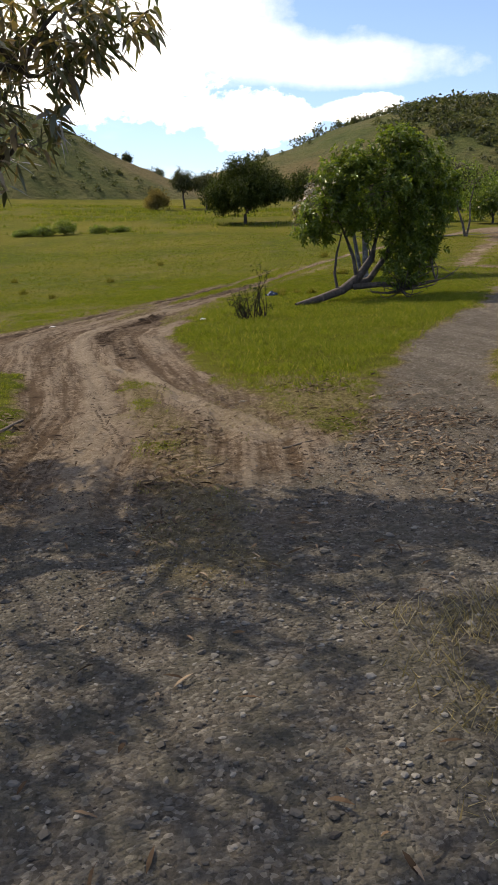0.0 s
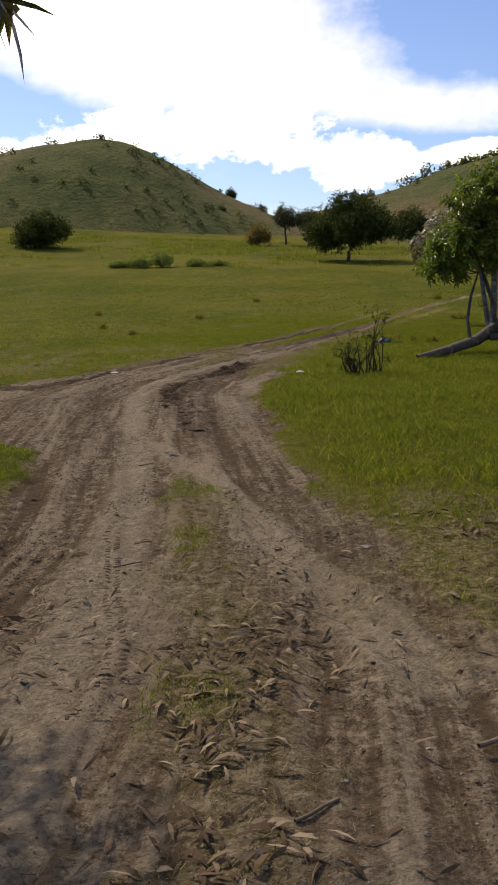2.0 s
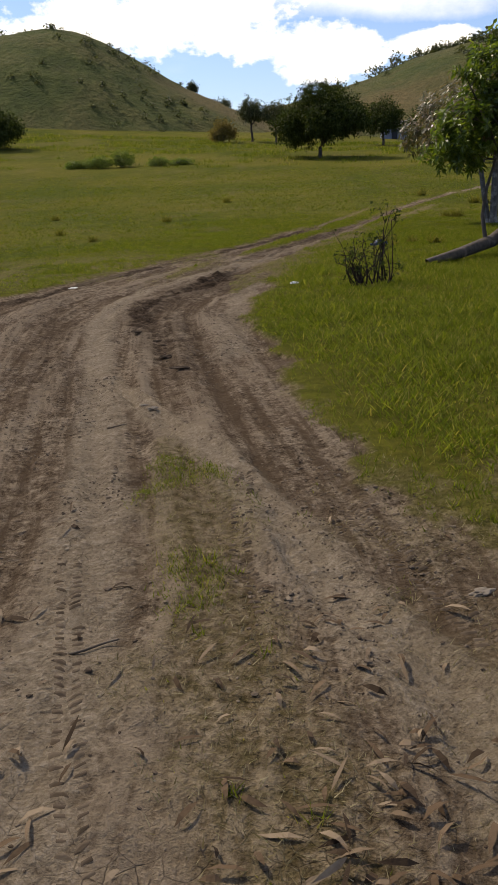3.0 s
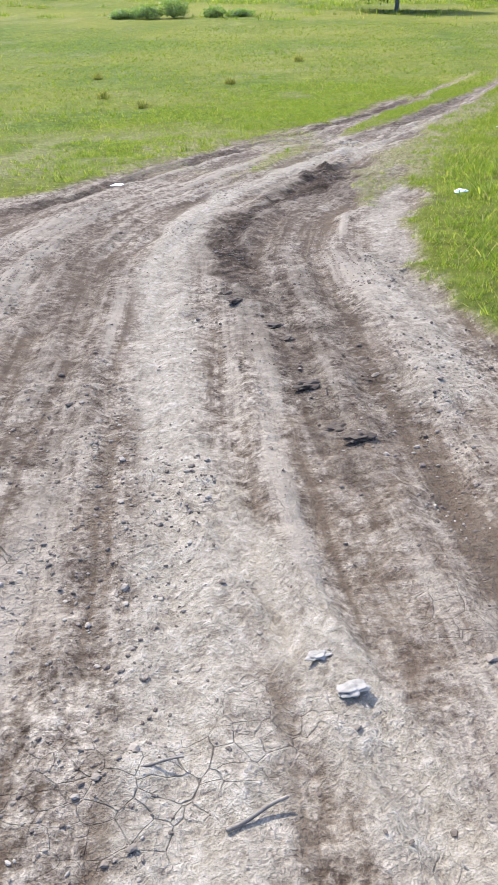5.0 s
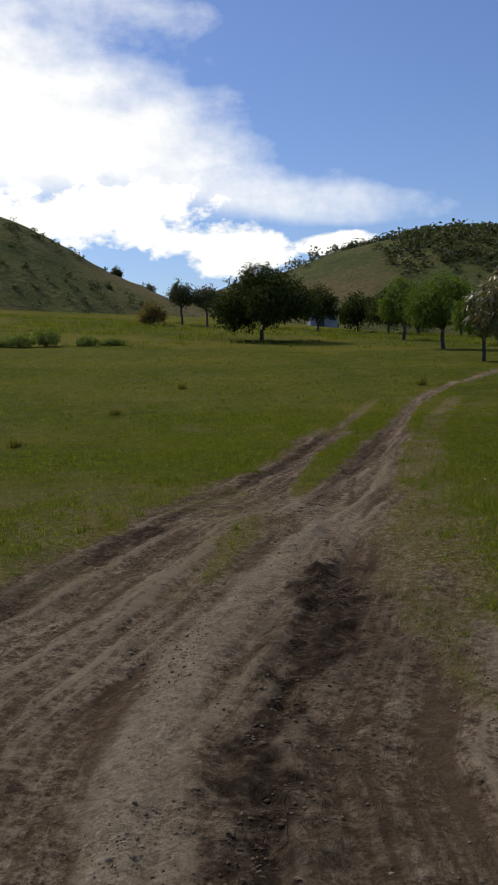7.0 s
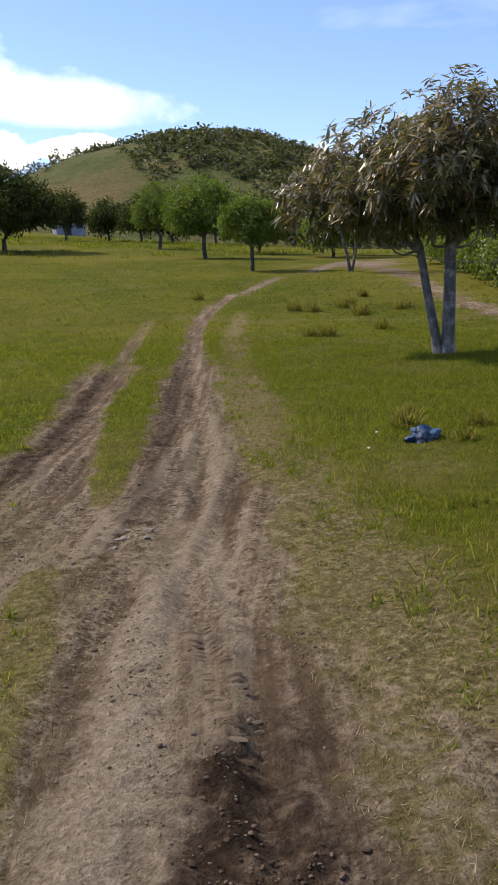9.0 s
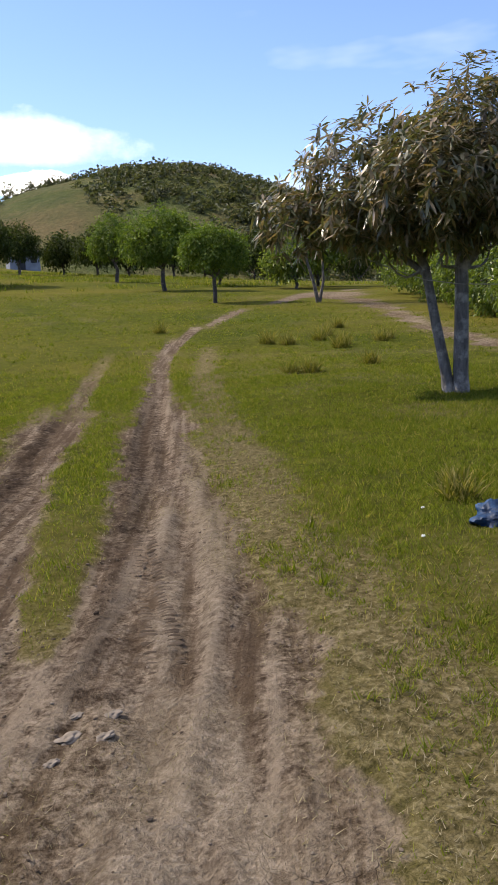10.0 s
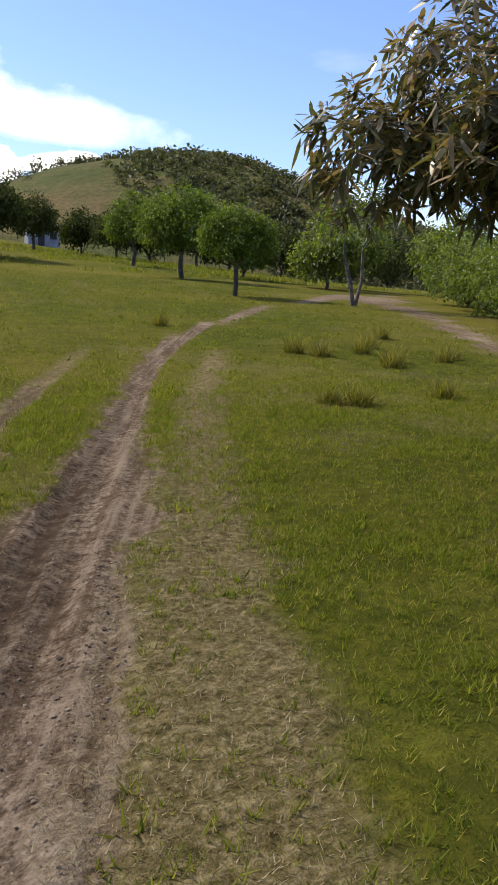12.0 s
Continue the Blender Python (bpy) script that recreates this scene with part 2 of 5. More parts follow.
def ground_masks(x, y):
    """Shares of bare earth, wet mud, dry straw, gravel, pale dust and long grass, each 0..1."""
    wob = (fbm(x * 1.3, y * 1.3, 4, 3) - 0.5)
    fine = (fbm(x * 6, y * 6, 3, 9) - 0.5)
    le = np.interp(y, [p[1] for p in LEFT_EDGE], [p[0] for p in LEFT_EDGE])
    re = np.interp(y, [p[1] for p in RIGHT_EDGE], [p[0] for p in RIGHT_EDGE])
    near = (y < 49.0)
    soft = 0.10 + 0.02 * np.maximum(y - 10, 0) * 0.2
    dirt = sstep(-soft, soft, x - le + wob * 0.55 + fine * 0.25) * sstep(-soft, soft, re - x + wob * 0.5 + fine * 0.25) * near
    fork = sstep(1.25, 0.75, stroke(x, y, FORK) + wob * 0.8 + fine * 0.4)
    far = 0.85 * sstep(1.0, 0.45, stroke(x, y, FAR_PATH) + wob * 1.2 + fine * 0.5)
    rut_r = sstep(1.35, 0.65, stroke(x, y, RUT_R) + wob * 0.6 + fine * 0.4)
    rut_l = sstep(1.35, 0.6, stroke(x, y, RUT_L) + wob * 0.6 + fine * 0.5) * sstep(37, 28, y)
    strip = sstep(1.25, 0.6, stroke(x, y, STRIP) + wob * 0.9 + fine * 0.7)
    strip_low = sstep(1.4, 0.5, stroke(x, y, STRIP_LOW) + wob * 1.2 + fine * 1.0)
    dirt = dirt * (1 - 0.9 * strip * sstep(19.6, 20.8, y)) * (1 - 0.62 * strip_low)
    dirt = dirt * (1 - sstep(-5.0, -9.0, x + wob * 4) * sstep(8, 10, y) * sstep(18, 16, y))
    scruff = sstep(1.4, 0.4, stroke(x, y, SCRUFF) + wob * 1.6 + fine * 1.4)
    dirt = dirt * (1 - 0.5 * scruff)
    beyond = sstep(26.0, 29.0, y)
    dirt = np.maximum.reduce([dirt * (1 - beyond), fork, far, rut_r * (1 - 0.9 * strip), 0.72 * rut_l * (1 - strip)])
    lane = 0.6 * sstep(0.12, 0.4, np.interp(y, [p[1] for p in PALE], [p[0] for p in PALE]) - x) * sstep(16.0, 17.2, y) * sstep(23, 20, y) * sstep(0.3, 0.6, fbm(x * 2.4, y * 1.2, 3, 43))
    dirt = dirt * (1 - 0.6 * lane)
    mid = sstep(1.3, 0.5, stroke(x, y, MIDGRASS) + wob * 1.4 + fine * 1.2)
    dirt = dirt * (1 - 0.42 * mid)
    mud = sstep(1.5, 0.5, stroke(x, y, MUD) + wob * 1.5 + fine * 2.0) * (0.45 + 0.55 * sstep(11.9, 13.2, y))
    mud_e = 0.8 * sstep(1.5, 0.5, stroke(x, y, MUD_EDGE) + wob * 2.2 + fine * 1.8)
    rutdark = 0.5 * sstep(1.6, 0.5, stroke(x, y, RUT_DARK) + wob * 1.6 + fine * 1.6) * sstep(33, 27, y)
    damp = 0.5 * sstep(4.6, 1.4, stroke(x - 0.16, y, MUD) + wob * 2.5 + fine * 3.0) * sstep(10.2, 11.2, y) * dirt
    damp_l = 0.26 * sstep(1.6, 0.4, stroke(x, y, DAMP_L) + wob * 2.0 + fine * 2.4) * dirt
    mud = np.maximum.reduce([mud, damp_l, mud_e * dirt, rutdark, damp * (0.5 + 0.5 * (fine > -0.05))])
    pale = np.maximum.reduce([sstep(1.3, 0.5, stroke(x, y, PALE) + wob * 0.8 + fine * 0.6), sstep(1.3, 0.5, stroke(x, y, PALE_B) + wob * 0.6 + fine * 0.5),
                              0.7 * sstep(1.3, 0.4, stroke(x, y, PALE_C) + wob * 1.2 + fine * 0.8), 0.8 * sstep(1.6, 0.4, stroke(x, y, PALE_D) + wob * 2 + fine * 1.5),
                              0.6 * sstep(1.4, 0.4, stroke(x, y, PALE_E) + wob * 1.5 + fine)]) * (1 - 0.8 * mud)
    belt = sstep(1.3, 0.35, stroke(x, y, BELT) + wob * 1.0 + fine * 0.7)
    tip = sstep(1.25, 0.3, np.hypot((x - 1.15) / 0.9, (y - 6.6) / 1.5) + wob + fine)
    straw = np.maximum.reduce([belt * 0.92, lane, tip * 0.9, mid, scruff * 0.8, 0.75 * strip_low, 0.35 * strip * sstep(24, 20, y), 0.75 * sstep(0.02, 0.3, dirt) * sstep(0.98, 0.6, dirt), 0.3 * sstep(0.62, 0.75, fbm(x * 0.7, y * 0.7, 3, 21)) * (y > 16)])
    gravel = sstep(4.9, 2.8, y + wob * 2.5 + np.abs(x - 0.6) * 0.15)
    gravel = np.maximum(gravel, fork * 0.75)
    tongue = sstep(0.12, 0.6, x - re) * sstep(6.6, 8.2, y) * sstep(19, 16, y) * sstep(0.1, 0.6, np.interp(y, [6, 8.4, 9.5, 13.2, 18], [1.8, 2.4, 3.2, 5.0, 7.5]) - x)
    verge = sstep(1.6, 2.8, x - (y - 20) * 0.42) * sstep(18.5, 20.0, y) * sstep(29, 26, y) * sstep(8.5, 6.5, x)
    long = np.clip(np.maximum(tongue, 0.8 * verge), 0, 1) * (1 - dirt)
    side = stroke(x, y, SPINE)
    streak = fbm(side * 6.0, y * 0.35, 2, 91)
    return dirt, mud, straw * (1 - mud), gravel, pale, long, streak, side, y * 0.05


def terrain(x, y):
    """Height of the land without its small relief."""
    x, y = np.asarray(x, float), np.asarray(y, float)
    u = np.clip(y - 27, 0, 125 - 75 * sstep(16, 45, x))
    c = np.clip(0.083 - 0.0012 * x, 0.03, 0.125)
    z = u * u / (u + 18) * c
    return z + 0.25 * (fbm(x / 14 + 3, y / 14, 3, 5) - 0.5) * sstep(24, 45, y)


def relief(x, y, masks):
    dirt, mud, straw, gravel, pale, long, streak, side, drift = masks
    z = (streak - 0.5) * 0.075 * dirt * (1 - gravel)
    z = z - 0.035 * dirt + 0.014 * pale * dirt - 0.008 * mud
    z = z + mud * (fbm(x * 9, y * 9, 3, 33) - 0.5) * 0.07
    z = z + (fbm(x * 2.2, y * 2.2, 4, 13) - 0.5) * 0.05
    z = z + (fbm(x * 9, y * 9, 3, 29) - 0.5) * (0.012 + 0.016 * dirt + 0.03 * mud)
    z = z + (fbm(x * 15, y * 15, 2, 37) - 0.5) * 0.017 * dirt * sstep(27, 22, y) * (np.abs(x) < 4)
    # tyre ruts along the way and the lug prints in the soft earth
    along = stroke(x, y, PALE)
    z = z - 0.012 * dirt * np.exp(-((along - 1.5) / 0.25) ** 2) - 0.012 * dirt * np.exp(-((along - 2.6) / 0.3) ** 2)
    for line, seed in ((RUT_R, 51), (PALE_B, 52)):
        s = stroke(x, y, line)
        z = z + dirt * 0.014 * np.exp(-((s - 0.75) / 0.18) ** 2) - dirt * 0.02 * np.exp(-((s - 0.3) / 0.28) ** 2)
    return z


# ---- materials ----


def mat_nodes(name):
    mt = bpy.data.materials.new(name)
    mt.use_nodes = True
    nt = mt.node_tree
    nt.nodes.clear()
    out = nt.nodes.new("ShaderNodeOutputMaterial")
    bsdf = nt.nodes.new("ShaderNodeBsdfPrincipled")
    nt.links.new(bsdf.outputs[0], out.inputs[0])
    return mt, nt, bsdf, out


def nz(nt, scale, detail=4, rough=0.55, vec=None, kind="ShaderNodeTexNoise"):
    n = nt.nodes.new(kind)
    n.inputs["Scale"].default_value = scale
    if kind == "ShaderNodeTexNoise":
        n.inputs["Detail"].default_value, n.inputs["Roughness"].default_value = detail, rough
    if vec is not None:
        nt.links.new(vec, n.inputs["Vector"])
    return n.outputs[0]


def ramp(nt, fac, stops):
    n = nt.nodes.new("ShaderNodeValToRGB")
    while len(n.color_ramp.elements) < len(stops):
        n.color_ramp.elements.new(0.5)
    for e, (p, c) in zip(n.color_ramp.elements, stops):
        e.position, e.color = p, (*c, 1) if len(c) == 3 else c
    nt.links.new(fac, n.inputs[0])
    return n.outputs[0]


def mixc(nt, fac, a, b, blend="MIX"):
    n = nt.nodes.new("ShaderNodeMix")
    n.data_type, n.blend_type = "RGBA", blend
    for key, v in (("Factor", fac), ("A", a), ("B", b)):
        if isinstance(v, (int, float)):
            n.inputs[key].default_value = v
        elif isinstance(v, tuple):
            n.inputs[key].default_value = (*v, 1)
        else:
            nt.links.new(v, n.inputs[key])
    return n.outputs["Result"]


def mth(nt, op, a, b=0.0, clamp=False):
    n = nt.nodes.new("ShaderNodeMath")
    n.operation, n.use_clamp = op, clamp
    for i, v in enumerate((a, b)):
        if isinstance(v, (int, float)):
            n.inputs[i].default_value = v
        else:
            nt.links.new(v, n.inputs[i])
    return n.outputs[0]


def bump(nt, bsdf, height, strength, dist):
    n = nt.nodes.new("ShaderNodeBump")
    n.inputs["Strength"].default_value, n.inputs["Distance"].default_value = strength, dist
    nt.links.new(height, n.inputs["Height"])
    nt.links.new(n.outputs[0], bsdf.inputs["Normal"])


def objvec(nt):
    return nt.nodes.new("ShaderNodeTexCoord").outputs["Object"]


def ground_material():
    mt, nt, bsdf, out = mat_nodes("ground")
    L = nt.links
    v = objvec(nt)

    def attr(name):
        a = nt.nodes.new("ShaderNodeAttribute")
        a.attribute_name = name
        s = nt.nodes.new("ShaderNodeSeparateColor")
        L.new(a.outputs["Color"], s.inputs[0])
        return s.outputs[0], s.outputs[1], s.outputs[2]

    dirt, mud, straw = attr("mask_a")
    gravel, pale, long = attr("mask_b")
    streak_v, side, drift = attr("mask_c")
    cv = nt.nodes.new("ShaderNodeCombineXYZ")
    L.new(side, cv.inputs[0])
    L.new(drift, cv.inputs[1])
    streak = mth(nt, "ADD", mth(nt, "MULTIPLY", nz(nt, 13, 5, 0.62, cv.outputs[0]), 0.7), mth(nt, "MULTIPLY", streak_v, 0.3))
    big, mid, fine, grit = nz(nt, 0.09, 5, 0.6, v), nz(nt, 1.1, 5, 0.6, v), nz(nt, 14, 6, 0.7, v), nz(nt, 70, 4, 0.7, v)
    patch = nz(nt, 0.35, 6, 0.65, v)
    turf = ramp(nt, mid, [(0.25, (0.060, 0.076, 0.010)), (0.5, (0.096, 0.110, 0.014)), (0.75, (0.142, 0.146, 0.024))])
    turf = mixc(nt, mth(nt, "MULTIPLY", ramp(nt, patch, [(0.42, (0, 0, 0)), (0.62, (1, 1, 1))]), 0.65), turf, (0.135, 0.124, 0.016))
    # dark gaps among blades and tufts: thatch, plus tuft shade put into the colour
    turf = mixc(nt, ramp(nt, fine, [(0.38, (0.75, 0.75, 0.75)), (0.66, (0, 0, 0))]), turf, (0.028, 0.042, 0.008))
    turf = mixc(nt, ramp(nt, nz(nt, 6.0, 5, 0.7, v), [(0.40, (0.8, 0.8, 0.8)), (0.52, (0, 0, 0))]), turf, (0.034, 0.046, 0.006))
    clump = nz(nt, 2.3, 6, 0.68, v)
    turf = mixc(nt, ramp(nt, clump, [(0.36, (0.75, 0.75, 0.75)), (0.5, (0, 0, 0))]), turf, (0.038, 0.050, 0.007))
    turf = mixc(nt, ramp(nt, clump, [(0.56, (0, 0, 0)), (0.70, (0.5, 0.5, 0.5))]), turf, (0.150, 0.155, 0.026))
    turf = mixc(nt, ramp(nt, big, [(0.40, (0, 0, 0)), (0.65, (0.5, 0.5, 0.5))]), turf, (0.160, 0.130, 0.028))
    strawc = ramp(nt, mth(nt, "ADD", mth(nt, "MULTIPLY", nz(nt, 30, 5, 0.75, v), 0.6), mth(nt, "MULTIPLY", fine, 0.4)), [(0.38, (0.045, 0.036, 0.016)), (0.5, (0.150, 0.118, 0.060)), (0.62, (0.30, 0.245, 0.145))])
    turf = mixc(nt, mth(nt, "MULTIPLY", straw, 0.85), turf, strawc)
    crumb = nz(nt, 42, 5, 0.75, v)
    earth = ramp(nt, mth(nt, "ADD", mth(nt, "MULTIPLY", fine, 0.5), mth(nt, "MULTIPLY", crumb, 0.5)), [(0.41, (0.042, 0.029, 0.020)), (0.5, (0.156, 0.122, 0.092)), (0.59, (0.30, 0.246, 0.192))])
    earth = mixc(nt, ramp(nt, mid, [(0.35, (0.5, 0.5, 0.5)), (0.62, (0, 0, 0))]), earth, (0.105, 0.073, 0.051))
    earth = mixc(nt, ramp(nt, streak, [(0.40, (0.85, 0.85, 0.85)), (0.50, (0, 0, 0))]), earth, (0.080, 0.056, 0.038))
    earth = mixc(nt, ramp(nt, streak, [(0.52, (0, 0, 0)), (0.62, (0.7, 0.7, 0.7))]), earth, (0.26, 0.212, 0.165))
    earth = mixc(nt, mth(nt, "MULTIPLY", pale, 0.9), earth, ramp(nt, mth(nt, "ADD", mth(nt, "MULTIPLY", fine, 0.4), mth(nt, "MULTIPLY", crumb, 0.6)), [(0.38, (0.145, 0.114, 0.086)), (0.5, (0.235, 0.194, 0.150)), (0.62, (0.325, 0.277, 0.224))]))
    stone = ramp(nt, grit, [(0.3, (0.065, 0.060, 0.055)), (0.55, (0.150, 0.140, 0.128)), (0.75, (0.30, 0.285, 0.265))])
    cells = nt.nodes.new("ShaderNodeTexVoronoi")
    cells.inputs["Scale"].default_value = 52.0
    L.new(v, cells.inputs["Vector"])
    cs = nt.nodes.new("ShaderNodeSeparateColor")
    L.new(cells.outputs["Color"], cs.inputs[0])
    chip = ramp(nt, cs.outputs[0], [(0.0, (0.036, 0.034, 0.030)), (0.5, (0.095, 0.091, 0.081)), (0.85, (0.165, 0.158, 0.142)), (1.0, (0.30, 0.29, 0.265))])
    stone = mixc(nt, 0.6, stone, chip)
    stone = mixc(nt, ramp(nt, nz(nt, 3.4, 5, 0.65, v), [(0.44, (0, 0, 0)), (0.6, (0.6, 0.6, 0.6))]), stone, (0.075, 0.078, 0.066))
    earth = mixc(nt, mth(nt, "MULTIPLY", gravel, 0.92), earth, stone)
    earth = mixc(nt, mth(nt, "MULTIPLY", straw, 0.35), earth, strawc)
    mudc = ramp(nt, fine, [(0.34, (0.017, 0.012, 0.009)), (0.52, (0.050, 0.036, 0.026)), (0.68, (0.125, 0.094, 0.070))])
    earth = mixc(nt, mud, earth, mudc)
    earth = mixc(nt, 1.0, earth, (1.0, 0.985, 0.94), "MULTIPLY")
    edge = mth(nt, "ADD", dirt, mth(nt, "MULTIPLY", mth(nt, "SUBTRACT", fine, 0.5), 0.9))
    edge = ramp(nt, edge, [(0.36, (0, 0, 0)), (0.62, (1, 1, 1))])
    col = mixc(nt, edge, turf, earth)
    vor = nt.nodes.new("ShaderNodeTexVoronoi")
    vor.feature = "DISTANCE_TO_EDGE"
    vor.inputs["Scale"].default_value = 16.0
    warp = nt.nodes.new("ShaderNodeMix")
    warp.data_type = "VECTOR"
    warp.inputs["Factor"].default_value = 0.05
    nv = nt.nodes.new("ShaderNodeTexNoise")
    nv.inputs["Scale"].default_value = 6.0
    L.new(v, nv.inputs["Vector"])
    L.new(v, warp.inputs["A"])
    L.new(nv.outputs["Color"], warp.inputs["B"])
    L.new(warp.outputs["Result"], vor.inputs["Vector"])
    crack = ramp(nt, vor.outputs["Distance"], [(0.0, (0.7, 0.7, 0.7)), (0.024, (0, 0, 0))])
    crack = mth(nt, "MULTIPLY", mth(nt, "MULTIPLY", crack, edge), ramp(nt, nz(nt, 1.7, 3, 0.5, v), [(0.50, (0, 0, 0)), (0.68, (0.6, 0.6, 0.6))]))
    crack = mth(nt, "MULTIPLY", crack, mth(nt, "SUBTRACT", 1.0, gravel, True))
    col = mixc(nt, crack, col, (0.045, 0.033, 0.025))
    L.new(col, bsdf.inputs["Base Color"])
    bsdf.inputs["Roughness"].default_value = 1.0
    bsdf.inputs["Specular IOR Level"].default_value = 0.02
    h = mth(nt, "ADD", mth(nt, "ADD", mth(nt, "MULTIPLY", crumb, 0.8), mth(nt, "MULTIPLY", streak, 0.5)), mth(nt, "MULTIPLY", fine, 1.0))
    h = mth(nt, "ADD", mth(nt, "MULTIPLY", h, 1.0), mth(nt, "MULTIPLY", grit, 0.5))
    h = mth(nt, "SUBTRACT", h, mth(nt, "MULTIPLY", crack, 0.8))
    h = mth(nt, "SUBTRACT", h, mth(nt, "MULTIPLY", mth(nt, "MULTIPLY", cells.outputs["Distance"], gravel), 0.5))
    bump(nt, bsdf, h, 1.0, 0.036)
    return mt


def leaf_material(name, stops, rough=0.45, through_share=0.35, spec=0.5, through_gain=1.5):
    mt, nt, bsdf, out = mat_nodes(name)
    geo = nt.nodes.new("ShaderNodeNewGeometry")
    rnd = geo.outputs["Random Per Island"]
    col = ramp(nt, rnd, stops)
    col = mixc(nt, mth(nt, "MULTIPLY", nz(nt, 1.6, 3, 0.5, objvec(nt)), 0.5), col, mixc(nt, 1.0, col, (0.55, 0.6, 0.5), "MULTIPLY"))
    nt.links.new(col, bsdf.inputs["Base Color"])
    bsdf.inputs["Roughness"].default_value = rough
    bsdf.inputs["Specular IOR Level"].default_value = spec
    tr = nt.nodes.new("ShaderNodeBsdfTranslucent")
    nt.links.new(mixc(nt, 1.0, col, (through_gain, through_gain, through_gain * 0.45), "MULTIPLY"), tr.inputs[0])
    mx = nt.nodes.new("ShaderNodeMixShader")
    mx.inputs[0].default_value = through_share
    nt.links.new(bsdf.outputs[0], mx.inputs[1])
    nt.links.new(tr.outputs[0], mx.inputs[2])
    nt.links.new(mx.outputs[0], out.inputs[0])
    return mt


def bark_material(name, a, b, scale=9.0):
    mt, nt, bsdf, out = mat_nodes(name)
    v = objvec(nt)
    mp = nt.nodes.new("ShaderNodeMapping")
    mp.inputs["Scale"].default_value = (1, 1, 0.25)
    nt.links.new(v, mp.inputs[0])
    n = nz(nt, scale * 2.2, 6, 0.65, mp.outputs[0])
    col = ramp(nt, n, [(0.3, a), (0.7, b)])
    col = mixc(nt, ramp(nt, nz(nt, 5, 4, 0.6, v), [(0.52, (0, 0, 0)), (0.66, (0.7, 0.7, 0.7))]), col, tuple(min(1, c * 2.1) for c in b))
    nt.links.new(col, bsdf.inputs["Base Color"])
    bsdf.inputs["Roughness"].default_value = 0.9
    bump(nt, bsdf, n, 0.8, 0.02)
    return mt


def plain_material(name, a, b, scale=20.0, rough=0.8, spec=0.3, metal=0.0):
    mt, nt, bsdf, out = mat_nodes(name)
    v = objvec(nt)
    n = nz(nt, scale, 5, 0.6, v)
    col = ramp(nt, n, [(0.3, a), (0.7, b)])
    nt.links.new(col, bsdf.inputs["Base Color"])
    bsdf.inputs["Roughness"].default_value, bsdf.inputs["Specular IOR Level"].default_value = rough, spec
    bsdf.inputs["Metallic"].default_value = metal
    bump(nt, bsdf, n, 0.4, 0.01)
    return mt


def island_material(name, stops, rough=0.85, scale=40.0):
    mt, nt, bsdf, out = mat_nodes(name)
    geo = nt.nodes.new("ShaderNodeNewGeometry")
    col = ramp(nt, geo.outputs["Random Per Island"], stops)
    n = nz(nt, scale, 4, 0.6, objvec(nt))
    col = mixc(nt, mth(nt, "MULTIPLY", n, 0.5), col, mixc(nt, 1.0, col, (0.5, 0.48, 0.45), "MULTIPLY"))
    nt.links.new(col, bsdf.inputs["Base Color"])
    bsdf.inputs["Roughness"].default_value = rough
    bsdf.inputs["Specular IOR Level"].default_value = 0.1
    bump(nt, bsdf, n, 0.5, 0.01)
    return mt


M_GROUND = ground_material()
M_GRASS = leaf_material("grass", [(0.0, (0.062, 0.086, 0.010)), (0.5, (0.126, 0.156, 0.020)), (0.85, (0.200, 0.216, 0.040)), (1.0, (0.31, 0.255, 0.10))], 0.8, 0.45, 0.05)
M_STRAW = leaf_material("straw", [(0.0, (0.13, 0.105, 0.055)), (0.5, (0.23, 0.19, 0.115)), (1.0, (0.36, 0.31, 0.21))], 0.85, 0.25, 0.05, 1.1)
M_MANGO = leaf_material("mango_leaf", [(0.0, (0.052, 0.064, 0.023)), (0.45, (0.102, 0.103, 0.046)), (0.75, (0.180, 0.134, 0.078)), (1.0, (0.30, 0.215, 0.135))], 0.38, 0.28, 0.7)
M_BUSHLEAF = leaf_material("bush_leaf", [(0.0, (0.055, 0.088, 0.015)), (0.6, (0.108, 0.155, 0.025)), (1.0, (0.190, 0.235, 0.052))], 0.42, 0.45, 0.5)
M_DARKLEAF = leaf_material("dark_leaf", [(0.0, (0.022, 0.034, 0.008)), (0.6, (0.042, 0.060, 0.014)), (1.0, (0.075, 0.092, 0.022))], 0.65, 0.25, 0.15)
M_BRIGHTLEAF = leaf_material("bright_leaf", [(0.0, (0.055, 0.095, 0.012)), (0.6, (0.100, 0.155, 0.022)), (1.0, (0.165, 0.215, 0.040))], 0.5, 0.36, 0.3)
M_WOODS = leaf_material("woods_leaf", [(0.0, (0.045, 0.054, 0.024)), (0.6, (0.075, 0.086, 0.040)), (1.0, (0.125, 0.130, 0.070))], 0.6, 0.25, 0.25)
M_DRYLEAF = leaf_material("dry_bush_leaf", [(0.0, (0.16, 0.12, 0.04)), (1.0, (0.30, 0.23, 0.08))], 0.7, 0.3, 0.2, 1.1)
M_BARK = bark_material("grey_bark", (0.055, 0.048, 0.042), (0.17, 0.155, 0.14))
M_MIDBARK = bark_material("brown_bark", (0.038, 0.031, 0.025), (0.11, 0.092, 0.076))
M_DARKBARK = bark_material("dark_bark", (0.030, 0.024, 0.019), (0.085, 0.068, 0.055))
M_TWIG = plain_material("dark_twig", (0.018, 0.013, 0.010), (0.05, 0.038, 0.03), 25, 0.95, 0.1)
